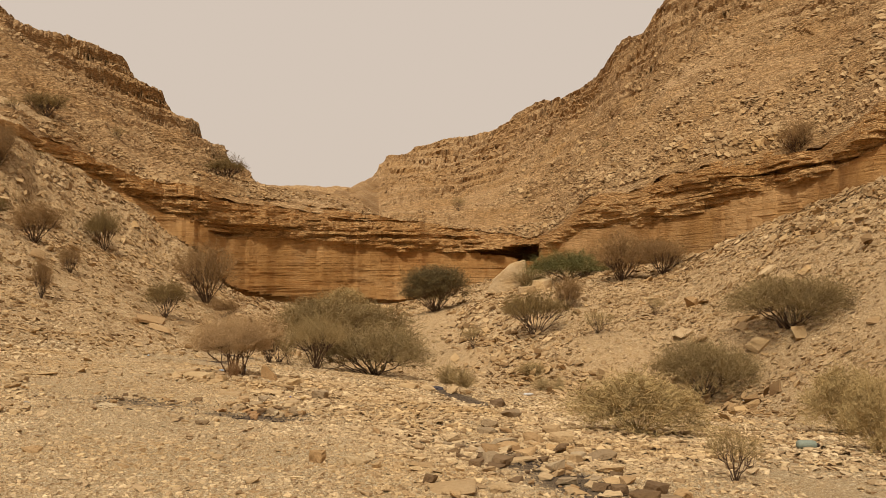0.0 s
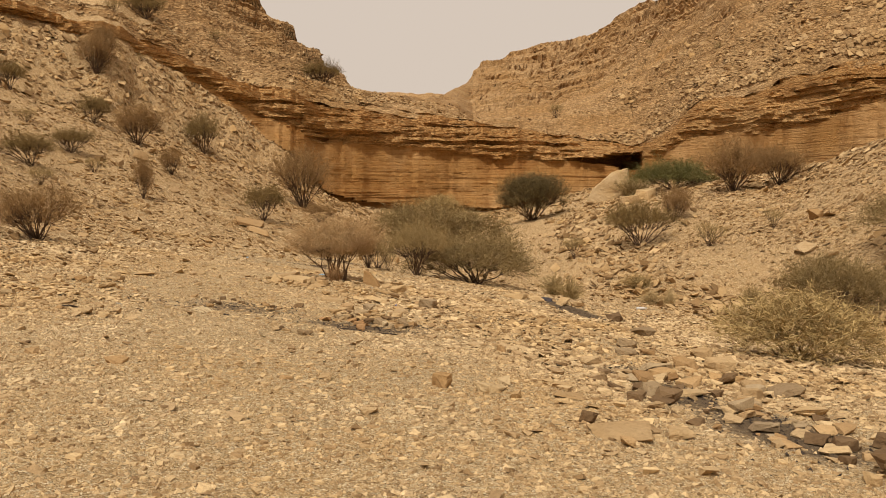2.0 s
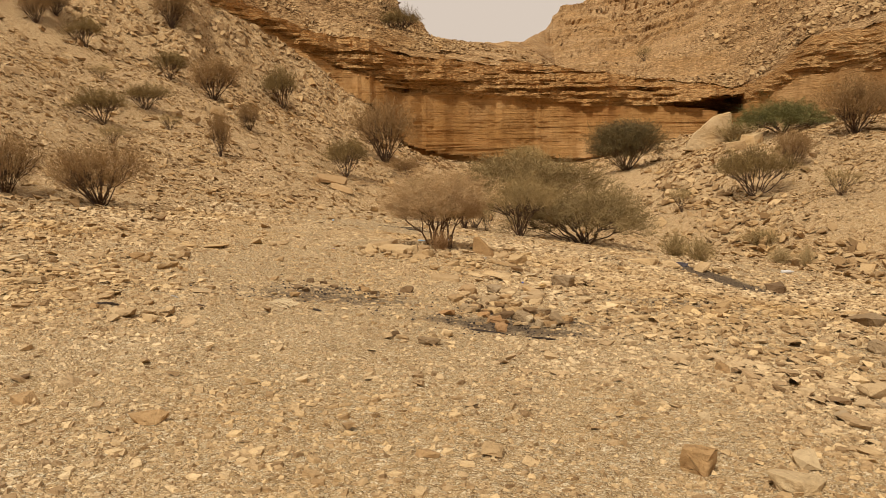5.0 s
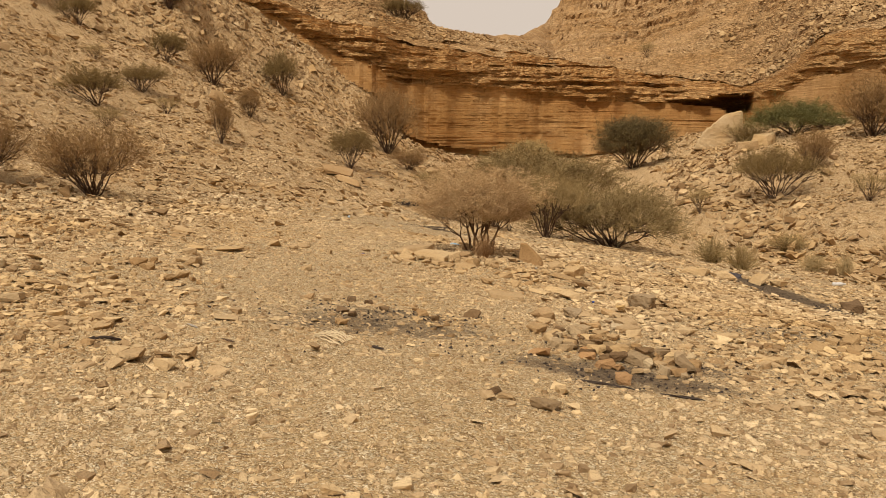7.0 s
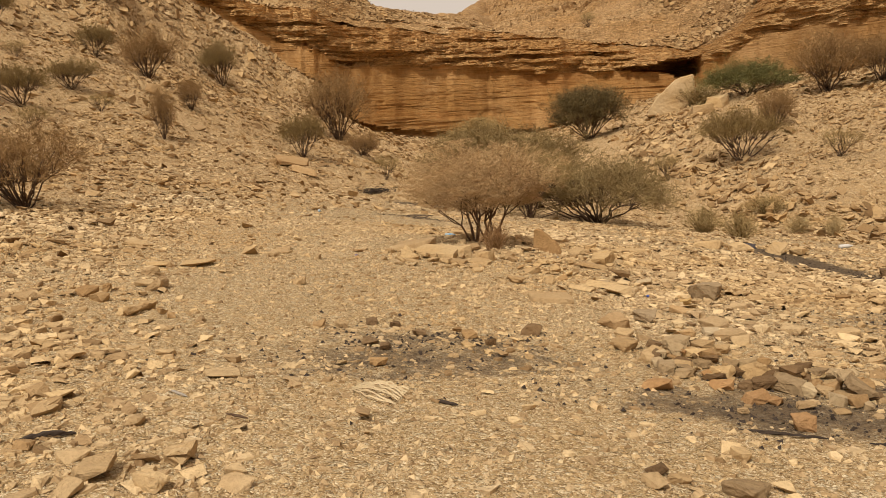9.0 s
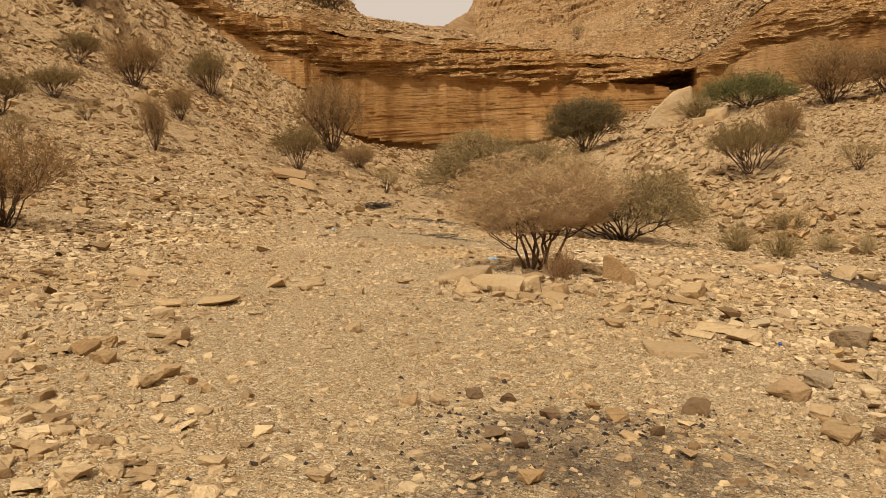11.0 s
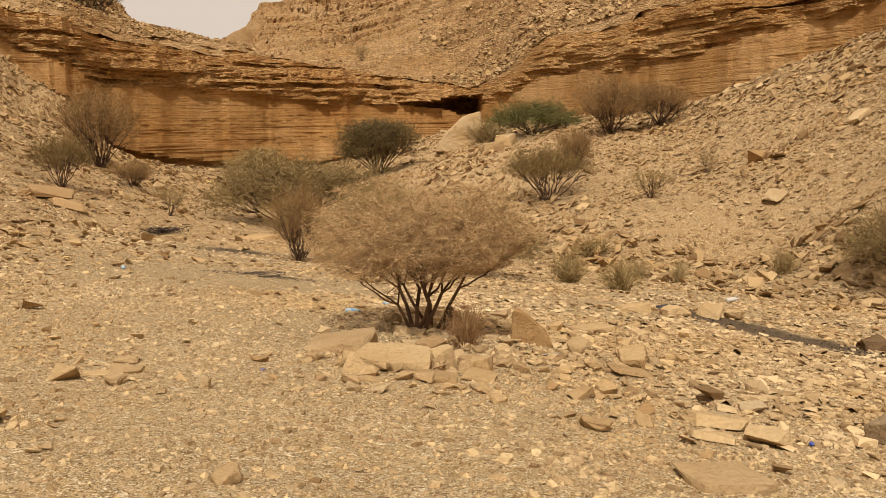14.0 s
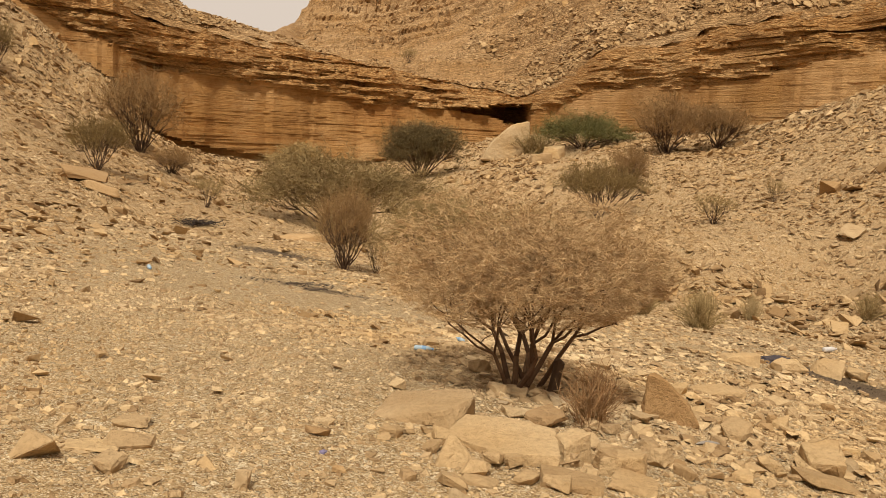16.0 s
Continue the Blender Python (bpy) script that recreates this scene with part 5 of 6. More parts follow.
rock("burnt", -2.98, 13.09, 0.14, 0.09, "on the gravel floor")
rock("burnt", -2.90, 12.77, 0.17, 0.11, "on the gravel floor")
rock("yellow", -2.70, 12.88, 0.14, 0.12, "beside the old fireplace")
rock("grey", -2.75, 12.76, 0.23, 0.11, "beside the old fireplace")
rock("brown", -2.59, 12.82, 0.11, 0.14, "beside the old fireplace")
rock("burnt", -2.53, 13.28, 0.16, 0.09, "beside the old fireplace")
rock("brown", -2.51, 12.77, 0.13, 0.07, "beside the old fireplace")
rock("slab", -2.43, 12.71, 0.23, 0.03, "beside the old fireplace")
rock("orange", -2.85, 12.07, 0.12, 0.15, "on the gravel floor")
rock("orange", -2.99, 12.50, 0.18, 0.07, "on the gravel floor")
rock("orange", -3.14, 12.72, 0.16, 0.07, "on the gravel floor")
rock("orange", -3.52, 12.67, 0.18, 0.06, "on the gravel floor")
rock("orange", -3.16, 13.03, 0.12, 0.05, "on the gravel floor")
rock("orange", -2.88, 12.49, 0.13, 0.05, "on the gravel floor")
rock("tan", -2.76, 14.06, 0.18, 0.06, "beside the old fireplace")
rock("burnt", -3.00, 12.76, 0.12, 0.06, "on the gravel floor")
rock("burnt", -3.69, 11.27, 0.10, 0.09, "on the gravel floor")
rock("tan", -3.26, 11.57, 0.11, 0.06, "on the gravel floor")
rock("tan", -3.71, 11.12, 0.14, 0.05, "on the gravel floor")
rock("grey", -3.34, 11.14, 0.17, 0.08, "on the gravel floor")
rock("tan", -3.60, 11.20, 0.11, 0.05, "on the gravel floor")
rock("brown", -3.63, 13.92, 0.12, 0.05, "on the gravel floor")
rock("burnt", -4.61, 13.56, 0.09, 0.06, "on the gravel floor")
rock("burnt", -5.32, 13.19, 0.12, 0.09, "on the gravel floor")
rock("brown", -5.26, 12.74, 0.11, 0.07, "on the gravel floor")
rock("burnt", -5.61, 14.07, 0.12, 0.06, "on the gravel floor")
rock("brown", -5.96, 13.76, 0.11, 0.07, "on the gravel floor")
rock("burnt", -5.18, 13.74, 0.11, 0.06, "on the gravel floor")
rock("tan", -7.87, 14.87, 0.25, 0.12, "on the gravel floor")
rock("slab", -8.53, 16.19, 0.28, 0.05, "on the gravel floor")
rock("slab", -8.22, 16.42, 0.38, 0.05, "on the gravel floor")
rock("tan", -8.35, 15.65, 0.21, 0.11, "on the gravel floor")
rock("tan", -8.07, 14.24, 0.20, 0.09, "on the gravel floor")
rock("brown", -8.23, 14.59, 0.10, 0.10, "on the gravel floor")
rock("tan", -6.73, 15.62, 0.16, 0.08, "on the gravel floor")
rock("slab", -7.84, 17.73, 0.28, 0.02, "on the gravel floor")
rock("tan", -7.53, 13.80, 0.17, 0.13, "on the gravel floor")
rock("tan", -7.51, 13.98, 0.18, 0.09, "on the gravel floor")
rock("brown", -7.33, 13.87, 0.13, 0.08, "on the gravel floor")
rock("brown", -7.16, 13.72, 0.10, 0.08, "on the gravel floor")
rock("tan", -5.81, 13.86, 0.12, 0.09, "on the gravel floor")
rock("burnt", -5.43, 14.02, 0.11, 0.06, "on the gravel floor")
rock("burnt", -4.33, 14.04, 0.17, 0.10, "on the gravel floor")
rock("brown", -4.80, 13.83, 0.14, 0.09, "on the gravel floor")
rock("slab", -3.65, 16.82, 0.41, 0.08, "on the gravel floor")
rock("slab", -4.20, 15.67, 0.51, 0.07, "on the gravel floor")
rock("tan", -4.60, 16.59, 0.23, 0.08, "on the gravel floor")
rock("slab", -3.61, 18.49, 0.37, 0.06, "on the gravel floor")
rock("slab", -3.90, 16.42, 0.28, 0.05, "on the gravel floor")
rock("tan", -3.52, 16.43, 0.29, 0.12, "on the gravel floor")
rock("brown", -8.30, 14.40, 0.20, 0.08, "on the gravel floor")
rock("slab", -9.46, 17.38, 0.38, 0.07, "on the gravel floor")
rock("tan", -5.37, 18.12, 0.19, 0.21, "round the foot of the acacia")
rock("tan", -5.11, 18.04, 0.30, 0.17, "round the foot of the acacia")
rock("tan", -4.78, 18.40, 0.19, 0.17, "round the foot of the acacia")
rock("tan", -4.82, 18.15, 0.15, 0.15, "round the foot of the acacia")
rock("tan", -3.91, 19.06, 0.28, 0.15, "round the foot of the acacia")
rock("tan", -3.60, 18.55, 0.40, 0.20, "on the gravel floor")
rock("tan", -3.98, 18.42, 0.18, 0.10, "round the foot of the acacia")
rock("tan", -4.34, 18.10, 0.15, 0.08, "round the foot of the acacia")
rock("tan", -5.28, 19.75, 0.15, 0.11, "round the foot of the acacia")
rock("tan", -5.21, 19.55, 0.17, 0.10, "round the foot of the acacia")
rock("slab", -7.68, 17.79, 0.25, 0.05, "on the gravel floor")
rock("tan", -8.03, 17.54, 0.23, 0.12, "on the gravel floor")
rock("tan", -7.68, 17.44, 0.16, 0.13, "on the gravel floor")
rock("slab", -7.74, 18.08, 0.20, 0.05, "on the gravel floor")
rock("tan", -7.07, 17.34, 0.10, 0.10, "on the gravel floor")
rock("tan", -6.07, 18.22, 0.16, 0.09, "round the foot of the acacia")
rock("tan", -5.84, 18.34, 0.14, 0.07, "round the foot of the acacia")
rock("tan", -4.72, 18.73, 0.15, 0.10, "round the foot of the acacia")
rock("tan", -5.52, 17.70, 0.18, 0.08, "on the gravel floor")
rock("slab", -3.95, 19.80, 0.28, 0.04, "round the foot of the acacia")
rock("tan", -1.30, 24.22, 0.58, 0.18, "on the gravel floor")
rock("tan", -0.68, 24.06, 0.47, 0.20, "on the gravel floor")
rock("tan", 0.03, 24.27, 0.61, 0.23, "on the gravel floor")
rock("tan", 0.41, 24.20, 0.41, 0.18, "on the gravel floor")
rock("slab", -3.06, 21.22, 0.52, 0.08, "on the gravel floor")
rock("tan", -6.30, 19.30, 0.14, 0.07, "round the foot of the acacia")
rock("tan", -5.55, 20.29, 0.28, 0.14, "round the foot of the acacia")
rock("tan", -6.37, 18.28, 0.13, 0.07, "round the foot of the acacia")
rock("tan", -6.17, 18.06, 0.14, 0.09, "round the foot of the acacia")
rock("tan", -5.83, 17.93, 0.14, 0.07, "round the foot of the acacia")
rock("tan", -5.73, 17.93, 0.16, 0.07, "round the foot of the acacia")
rock("slab", -5.44, 17.79, 0.34, 0.05, "on the gravel floor")
rock("slab", -5.10, 17.79, 0.28, 0.05, "on the gravel floor")
rock("tan", -4.92, 18.75, 0.13, 0.08, "round the foot of the acacia")
rock("slab", -5.44, 19.59, 0.30, 0.06, "round the foot of the acacia")
rock("slab", -5.48, 18.95, 0.27, 0.06, "round the foot of the acacia")
rock("brown", -5.34, 18.79, 0.25, 0.15, "round the foot of the acacia")
rock("slab", -5.42, 18.53, 0.21, 0.04, "round the foot of the acacia")
rock("tan", -5.55, 19.47, 0.17, 0.10, "round the foot of the acacia")
rock("slab", -4.21, 19.92, 0.33, 0.05, "round the foot of the acacia")
rock("tan", -3.67, 20.65, 0.21, 0.11, "on the gravel floor")
rock("tan", -6.31, 17.64, 0.10, 0.07, "on the gravel floor")
rock("slab", -5.94, 17.68, 0.21, 0.03, "on the gravel floor")
rock("tan", -5.69, 17.73, 0.18, 0.07, "on the gravel floor")
rock("tan", -5.17, 18.35, 0.16, 0.09, "round the foot of the acacia")
rock("tan", -4.61, 19.08, 0.16, 0.08, "round the foot of the acacia")
rock("grey", 1.91, 9.57, 0.35, 0.12, "on the gravel floor")
rock("grey", 1.72, 7.40, 0.15, 0.05, "on the gravel floor")
rock("brown", 1.77, 7.13, 0.14, 0.05, "on the gravel floor")
rock("grey", 1.24, 7.78, 0.23, 0.09, "on the gravel floor")
rock("grey", 0.61, 12.07, 0.24, 0.09, "beside the old fireplace")
rock("burnt", 1.28, 21.91, 0.45, 0.25, "on the gravel floor")
rock("tan", 1.07, 8.03, 0.16, 0.06, "on the gravel floor")
rock("brown", 1.21, 10.64, 0.19, 0.08, "beside the old fireplace")
rock("tan", 1.81, 6.80, 0.25, 0.12, "on the gravel floor")
rock("burnt", 1.50, 7.44, 0.18, 0.08, "on the gravel floor")
rock("brown", 0.84, 10.26, 0.25, 0.14, "on the gravel floor")
rock("burnt", 1.77, 6.79, 0.25, 0.14, "on the gravel floor")
rock("brown", 1.55, 10.22, 0.21, 0.10, "on the gravel floor")
rock("burnt", 0.65, 8.69, 0.25, 0.11, "on the gravel floor")
rock("grey", 1.76, 6.81, 0.25, 0.13, "on the gravel floor")
rock("tan", 1.09, 8.33, 0.14, 0.06, "on the gravel floor")
rock("tan", 1.79, 8.53, 0.31, 0.11, "on the gravel floor")
rock("burnt", 1.17, 9.14, 0.18, 0.10, "on the gravel floor")
rock("grey", 1.97, 6.90, 0.25, 0.12, "on the gravel floor")
rock("grey", 0.69, 12.78, 0.31, 0.15, "beside the old fireplace")
rock("brown", 1.23, 11.31, 0.33, 0.14, "beside the old fireplace")
rock("grey", 1.17, 15.19, 0.45, 0.17, "on the gravel floor")
rock("tan", 1.38, 8.91, 0.18, 0.08, "on the gravel floor")
rock("burnt", 2.03, 7.52, 0.23, 0.12, "on the gravel floor")
rock("grey", 1.26, 7.95, 0.16, 0.06, "on the gravel floor")
rock("brown", 2.20, 7.22, 0.22, 0.12, "on the gravel floor")
rock("grey", 0.56, 8.89, 0.32, 0.14, "on the gravel floor")
rock("burnt", 1.56, 7.01, 0.12, 0.07, "on the gravel floor")
rock("tan", 1.66, 9.75, 0.24, 0.13, "on the gravel floor")
rock("brown", 1.85, 7.89, 0.16, 0.08, "on the gravel floor")
rock("grey", 1.60, 9.57, 0.23, 0.11, "on the gravel floor")
rock("tan", 1.51, 9.29, 0.22, 0.11, "on the gravel floor")
rock("tan", 1.56, 6.60, 0.13, 0.08, "on the gravel floor")
rock("brown", 1.20, 8.21, 0.16, 0.08, "on the gravel floor")
rock("tan", -3.15, 13.59, 0.17, 0.08, "on the gravel floor")
rock("burnt", -3.44, 13.64, 0.12, 0.05, "on the gravel floor")
rock("pale", -3.55, 13.78, 0.11, 0.05, "on the gravel floor")
rock("tan", -2.46, 13.19, 0.12, 0.06, "beside the old fireplace")
rock("tan", -3.49, 13.54, 0.10, 0.06, "on the gravel floor")
rock("tan", -2.95, 13.77, 0.15, 0.07, "on the gravel floor")
rock("tan", -3.11, 12.28, 0.08, 0.05, "on the gravel floor")
rock("pale", -2.68, 13.05, 0.18, 0.10, "beside the old fireplace")
rock("brown", -3.45, 13.59, 0.10, 0.06, "on the gravel floor")
rock("pale", -3.28, 13.69, 0.17, 0.10, "on the gravel floor")
rock("burnt", -3.08, 13.48, 0.14, 0.07, "on the gravel floor")
rock("tan", -3.02, 13.65, 0.11, 0.04, "on the gravel floor")
rock("tan", -3.66, 13.69, 0.20, 0.09, "on the gravel floor")
rock("pale", -2.37, 13.18, 0.16, 0.07, "beside the old fireplace")
rock("brown", -2.31, 12.85, 0.18, 0.08, "beside the old fireplace")
rock("grey", -3.42, 13.12, 0.18, 0.08, "on the gravel floor")
rock("pale", -3.33, 12.96, 0.13, 0.07, "on the gravel floor")
rock("tan", -3.41, 13.55, 0.12, 0.05, "on the gravel floor")
rock("grey", -3.29, 13.08, 0.16, 0.09, "on the gravel floor")
rock("tan", -2.58, 12.70, 0.11, 0.06, "beside the old fireplace")
rock("pale", -2.70, 12.69, 0.17, 0.07, "beside the old fireplace")
rock("burnt", -2.57, 13.10, 0.10, 0.04, "beside the old fireplace")
rock("grey", -3.28, 13.86, 0.21, 0.10, "on the gravel floor")
rock("tan", -2.46, 12.88, 0.15, 0.08, "beside the old fireplace")
rock("pale", -3.17, 13.66, 0.11, 0.04, "on the gravel floor")
rock("grey", -2.98, 13.32, 0.14, 0.07, "on the gravel floor")
rock("grey", -3.41, 13.48, 0.14, 0.07, "on the gravel floor")
rock("brown", -2.76, 13.44, 0.14, 0.07, "beside the old fireplace")
rock("tan", -3.63, 14.08, 0.15, 0.07, "on the gravel floor")
rock("tan", -3.61, 13.84, 0.13, 0.07, "on the gravel floor")
rock("brown", -3.16, 14.21, 0.19, 0.11, "on the gravel floor")
rock("brown", -2.62, 13.12, 0.16, 0.08, "beside the old fireplace")
rock("tan", -2.77, 12.99, 0.13, 0.07, "beside the old fireplace")
rock("tan", -3.06, 13.91, 0.18, 0.09, "on the gravel floor")
rock("tan", -2.99, 13.30, 0.10, 0.05, "on the gravel floor")
rock("brown", -2.44, 12.55, 0.15, 0.07, "beside the old fireplace")
rock("tan", -3.08, 13.04, 0.18, 0.08, "on the gravel floor")
rock("burnt", -2.94, 12.77, 0.13, 0.06, "on the gravel floor")
rock("pale", -3.45, 13.30, 0.12, 0.07, "on the gravel floor")
rock("brown", -3.25, 13.72, 0.13, 0.06, "on the gravel floor")

# ---- the lone acacia and what lies round it ----
def grown(name, half, low, high, stems, first, thick, bark, twig, seed, label, blade=0.0018, forks=(3, 3, 2, 2, 2), flat=0.75):
    """An acacia grown fork by fork: crooked stems, ever finer branches that spread flat, zigzag twigs with short spurs."""
    rng, root = np.random.RandomState(seed), new(name)
    feet = [np.array((-0.12 * half, -0.09 * half, -0.06)), np.array((0.12 * half, 0.1 * half, -0.06))]
    woods, fine, spurs = [Sticks(), Sticks()], Sticks(), []
    mid, up = (low + high) / 2, (high - low) / 2
    lean = rng.uniform(0, 6.28)

    def inside(q):
        th = math.atan2(q[1], q[0])
        r = half * (1 + 0.14 * math.sin(2 * th + lean) + 0.1 * math.sin(5 * th + 2 * lean))
        return q[2] > 0.7 * low and (q[0] ** 2 + q[1] ** 2) / r**2 + ((q[2] - mid) / (up if q[2] > mid else 1.1 * up)) ** 2 < 1

    def grow(p, d, length, r, level, wood):
        steps, bend = 3, rng.choice((-1, 1))
        side = np.cross(d, rng.normal(0, 1, 3))
        side /= np.linalg.norm(side) + 1e-9
        for k in range(steps):
            d = d + side * bend * (0.27 if level < 2 else 0.3) + rng.normal(0, 0.08, 3)
            d[2] += 0.1 if level < 2 else -0.02
            d /= np.linalg.norm(d)
            bend = -bend
            q = p + d * length / steps
            if level >= 2 and not inside(q):
                d = d - 1.2 * (q - (0, 0, mid)) / np.linalg.norm(q - (0, 0, mid)) * 0.6
                d[2] *= 0.4
                d /= np.linalg.norm(d)
                q = p + d * length / steps * 0.7
                if not inside(q) and level > 2:
                    return
            into = wood if level < 3 else fine
            r1 = r * 0.86
            into.a.append(p), into.b.append(q), into.ra.append(r), into.rb.append(r1)
            if level >= 3:
                m = 4 if level > 3 else 2
                at = p + (q - p) * rng.uniform(0, 1, (m, 1))
                spurs.append(np.stack([at, at + rng.normal(0, 1, (m, 3)) * (1, 1, 0.7) * 0.026 * half + d * 0.02 * half], 1))
            if level in (1, 2, 3) and k < 2 and rng.uniform() < 0.5:
                turn(q, d, length * 0.75, r1 * 0.55, level + 1, wood)
            p, r = q, r1
        if level <= len(forks):
            for _ in range(forks[level - 1] if level else 3):
                turn(p, d, length * rng.uniform(0.6, 0.85), r * 0.72, level + 1, wood)

    def turn(p, d, length, r, level, wood):
        w = rng.normal(0, 1, 3)
        w -= d * (w @ d)
        w /= np.linalg.norm(w) + 1e-9
        a = rng.uniform(0.35, 0.85)
        e = d * math.cos(a) + w * math.sin(a)
        if level >= 2:
            e[2] *= flat
        grow(p, e / np.linalg.norm(e), length, max(r, 0.0016 * half), level, wood)

    for k in range(stems):
        th, a = 6.283 * (k + rng.uniform(-0.25, 0.25)) / stems + 0.5, rng.uniform(0.3, 0.72)
        f = k % 2
        grow(feet[f] + (*rng.normal(0, 0.02 * half, 2), 0), np.array((math.cos(th) * math.sin(a), math.sin(th) * math.sin(a), math.cos(a))), first * rng.uniform(0.85, 1.2), thick * rng.uniform(0.8, 1.2), 0, woods[f])
    for w in woods:
        part("trunk", *w.arrays(rng, 7), bark, root)
    v, f = fine.arrays(rng)
    b = np.concatenate(spurs)
    side = np.cross(b[:, 1] - b[:, 0], rng.normal(0, 1, (len(b), 3)))
    side *= blade / (np.linalg.norm(side, axis=1, keepdims=True) + 1e-9)
    bv = np.stack([b[:, 0] - side, b[:, 0] + side, b[:, 1]], 1).reshape(-1, 3)
    part("twig_canopy", np.concatenate([v, bv]), np.concatenate([f, np.arange(len(bv)).reshape(-1, 3) + len(v)]), twig, root)
    return tagged(root, label, "tree")


lone = grown("acacia_tree", 1.2, 0.58, 1.62, 9, 0.56, 0.024, M_LIMB, M_TWIG, 501, "small acacia with dark forked stems and bare brown twigs")
lone.matrix_basis = pose(-5.27, 19.82, float(land(-5.27, 19.82)) - 0.02, 0, 0, 20)
lone["category"] = "tree"


def lathe(profile, n=14):
    """A turned form round z from (radius, height) pairs."""
    a = np.arange(n) * 2 * math.pi / n
    v = np.concatenate([np.stack([r * np.cos(a), r * np.sin(a), np.full(n, z)], -1) for r, z in profile])
    f = [(i * n + k, i * n + (k + 1) % n, (i + 1) * n + (k + 1) % n, (i + 1) * n + k) for i in range(len(profile) - 1) for k in range(n)]
    return v, np.array(f)


def stump(x, y):
    v, f = lathe([(0.05, -0.05), (0.045, 0.1), (0.04, 0.19), (0.043, 0.24), (0.02, 0.25), (0.001, 0.24)], 9)
    v = v * (1 + 0.25 * fbm(v[:, :1] * 40, v[:, 2:] * 12, 5, 2))
    ob = mesh_object("tree_stump", v, f, M_BARK)
    ob.matrix_world = pose(x, y, float(land(x, y)), 6, 8, 0)
    return tagged(ob, "short dark broken acacia stump beside the living stems", "stump")


stump(-5.06, 19.78)
dry = tuft_mesh("dry_bush", 0.24, 0.42, 190, 0.0035, M_RUST, 511, "rust-brown dry bush at the foot of the acacia", "shrub")
dry.matrix_basis = pose(-5.02, 18.85, float(land(-5.02, 18.85)))

# stones heaped round the acacia's foot and before its slabs
rng = np.random.RandomState(61)
for cx, cy, wx, wy, count in ((-5.35, 18.25, 0.75, 0.35, 30), (-5.2, 19.2, 0.35, 0.3, 14), (-4.6, 17.2, 1.1, 0.6, 28), (-6.2, 18.1, 0.4, 0.4, 8)):
    for _ in range(count):
        x, y = cx + rng.normal(0, wx) * 0.7, cy + rng.normal(0, wy) * 0.7
        w, k = 0.08 * 2.6 ** (rng.uniform() ** 1.5), rng.randint(0, 14)
        stone = new("stone", SINGLE[k])
        low = -min(q.co.z for q in SINGLE[k].vertices) * w
        stone.matrix_world = pose(x, y, float(land(x, y)) + 0.8 * low, rng.normal(0, 9), rng.normal(0, 9), rng.uniform(0, 360)) @ Matrix.Scale(w, 4)
        words = ("tan", "tan", "pale", "tan", "brown", "tan", "tan")[k % 7]
        tagged(stone, f"{'small' if w < 0.12 else 'broken'} angular {words} limestone stone heaped round the acacia", "stone", "stones round the acacia")


# old fireplaces: smoke-stained stones heaped along the ash
def single(seed, mat):
    v, f = hull(np.random.RandomState(seed), 16, 0.2 + 0.12 * (seed % 4), 0.6, False)
    one = mesh_object("stone", v, f, mat)
    data = one.data
    bpy.data.objects.remove(one)
    return data


FIRED = [(single(400 + k, m), w) for k, (m, w) in enumerate(((M_GREYROCK, "smoke-greyed"), (M_BURNT, "soot-blackened"), (M_BROWN, "brown"), (M_ROCK, "tan"), (M_ROCK, "tan"), (M_GREYROCK, "smoke-greyed"), (M_ORANGE, "fire-reddened"), (M_PALE, "pale"), (M_BROWN, "brown"), (M_BURNT, "soot-blackened"), (M_VARNISH, "dark brown"), (M_BURNT, "soot-blackened")))]
rng = np.random.RandomState(83)
for ax, ay, bx, by, wide, count, big, pile in ((0.45, 10.6, 0.85, 8.7, 0.3, 26, 0.26, 0.03), (0.9, 8.5, 1.75, 7.3, 0.32, 34, 0.24, 0.04), (-3.5, 13.6, -2.2, 12.75, 0.2, 36, 0.2, 0.1), (-3.2, 12.55, -2.2, 12.4, 0.14, 8, 0.13, 0.0), (-5.6, 13.4, -4.3, 13.7, 0.3, 6, 0.12, 0.0)):
    for _ in range(count):
        u, off = rng.uniform(), rng.normal(0, wide)
        length = math.hypot(bx - ax, by - ay)
        x, y = ax + (bx - ax) * u - off * (by - ay) / length, ay + (by - ay) * u + off * (bx - ax) / length
        w = big * rng.uniform(0.35, 1.05) ** 1.7
        data, words = FIRED[rng.randint(0, len(FIRED))]
        low = -min(q.co.z for q in data.vertices) * w
        stone = new("stone", data)
        stone.matrix_world = pose(x, y, float(land(x, y)) + 0.75 * low + pile * max(0, 1 - (off / wide) ** 2) * rng.uniform(0, 1), rng.normal(0, 10), rng.normal(0, 10), rng.uniform(0, 360)) @ Matrix.Scale(w, 4)
        tagged(stone, f"{'small' if w < 0.12 else 'angular'} {words} stone lying in the ash of an old fire", "stone", "stones of the old fireplaces")


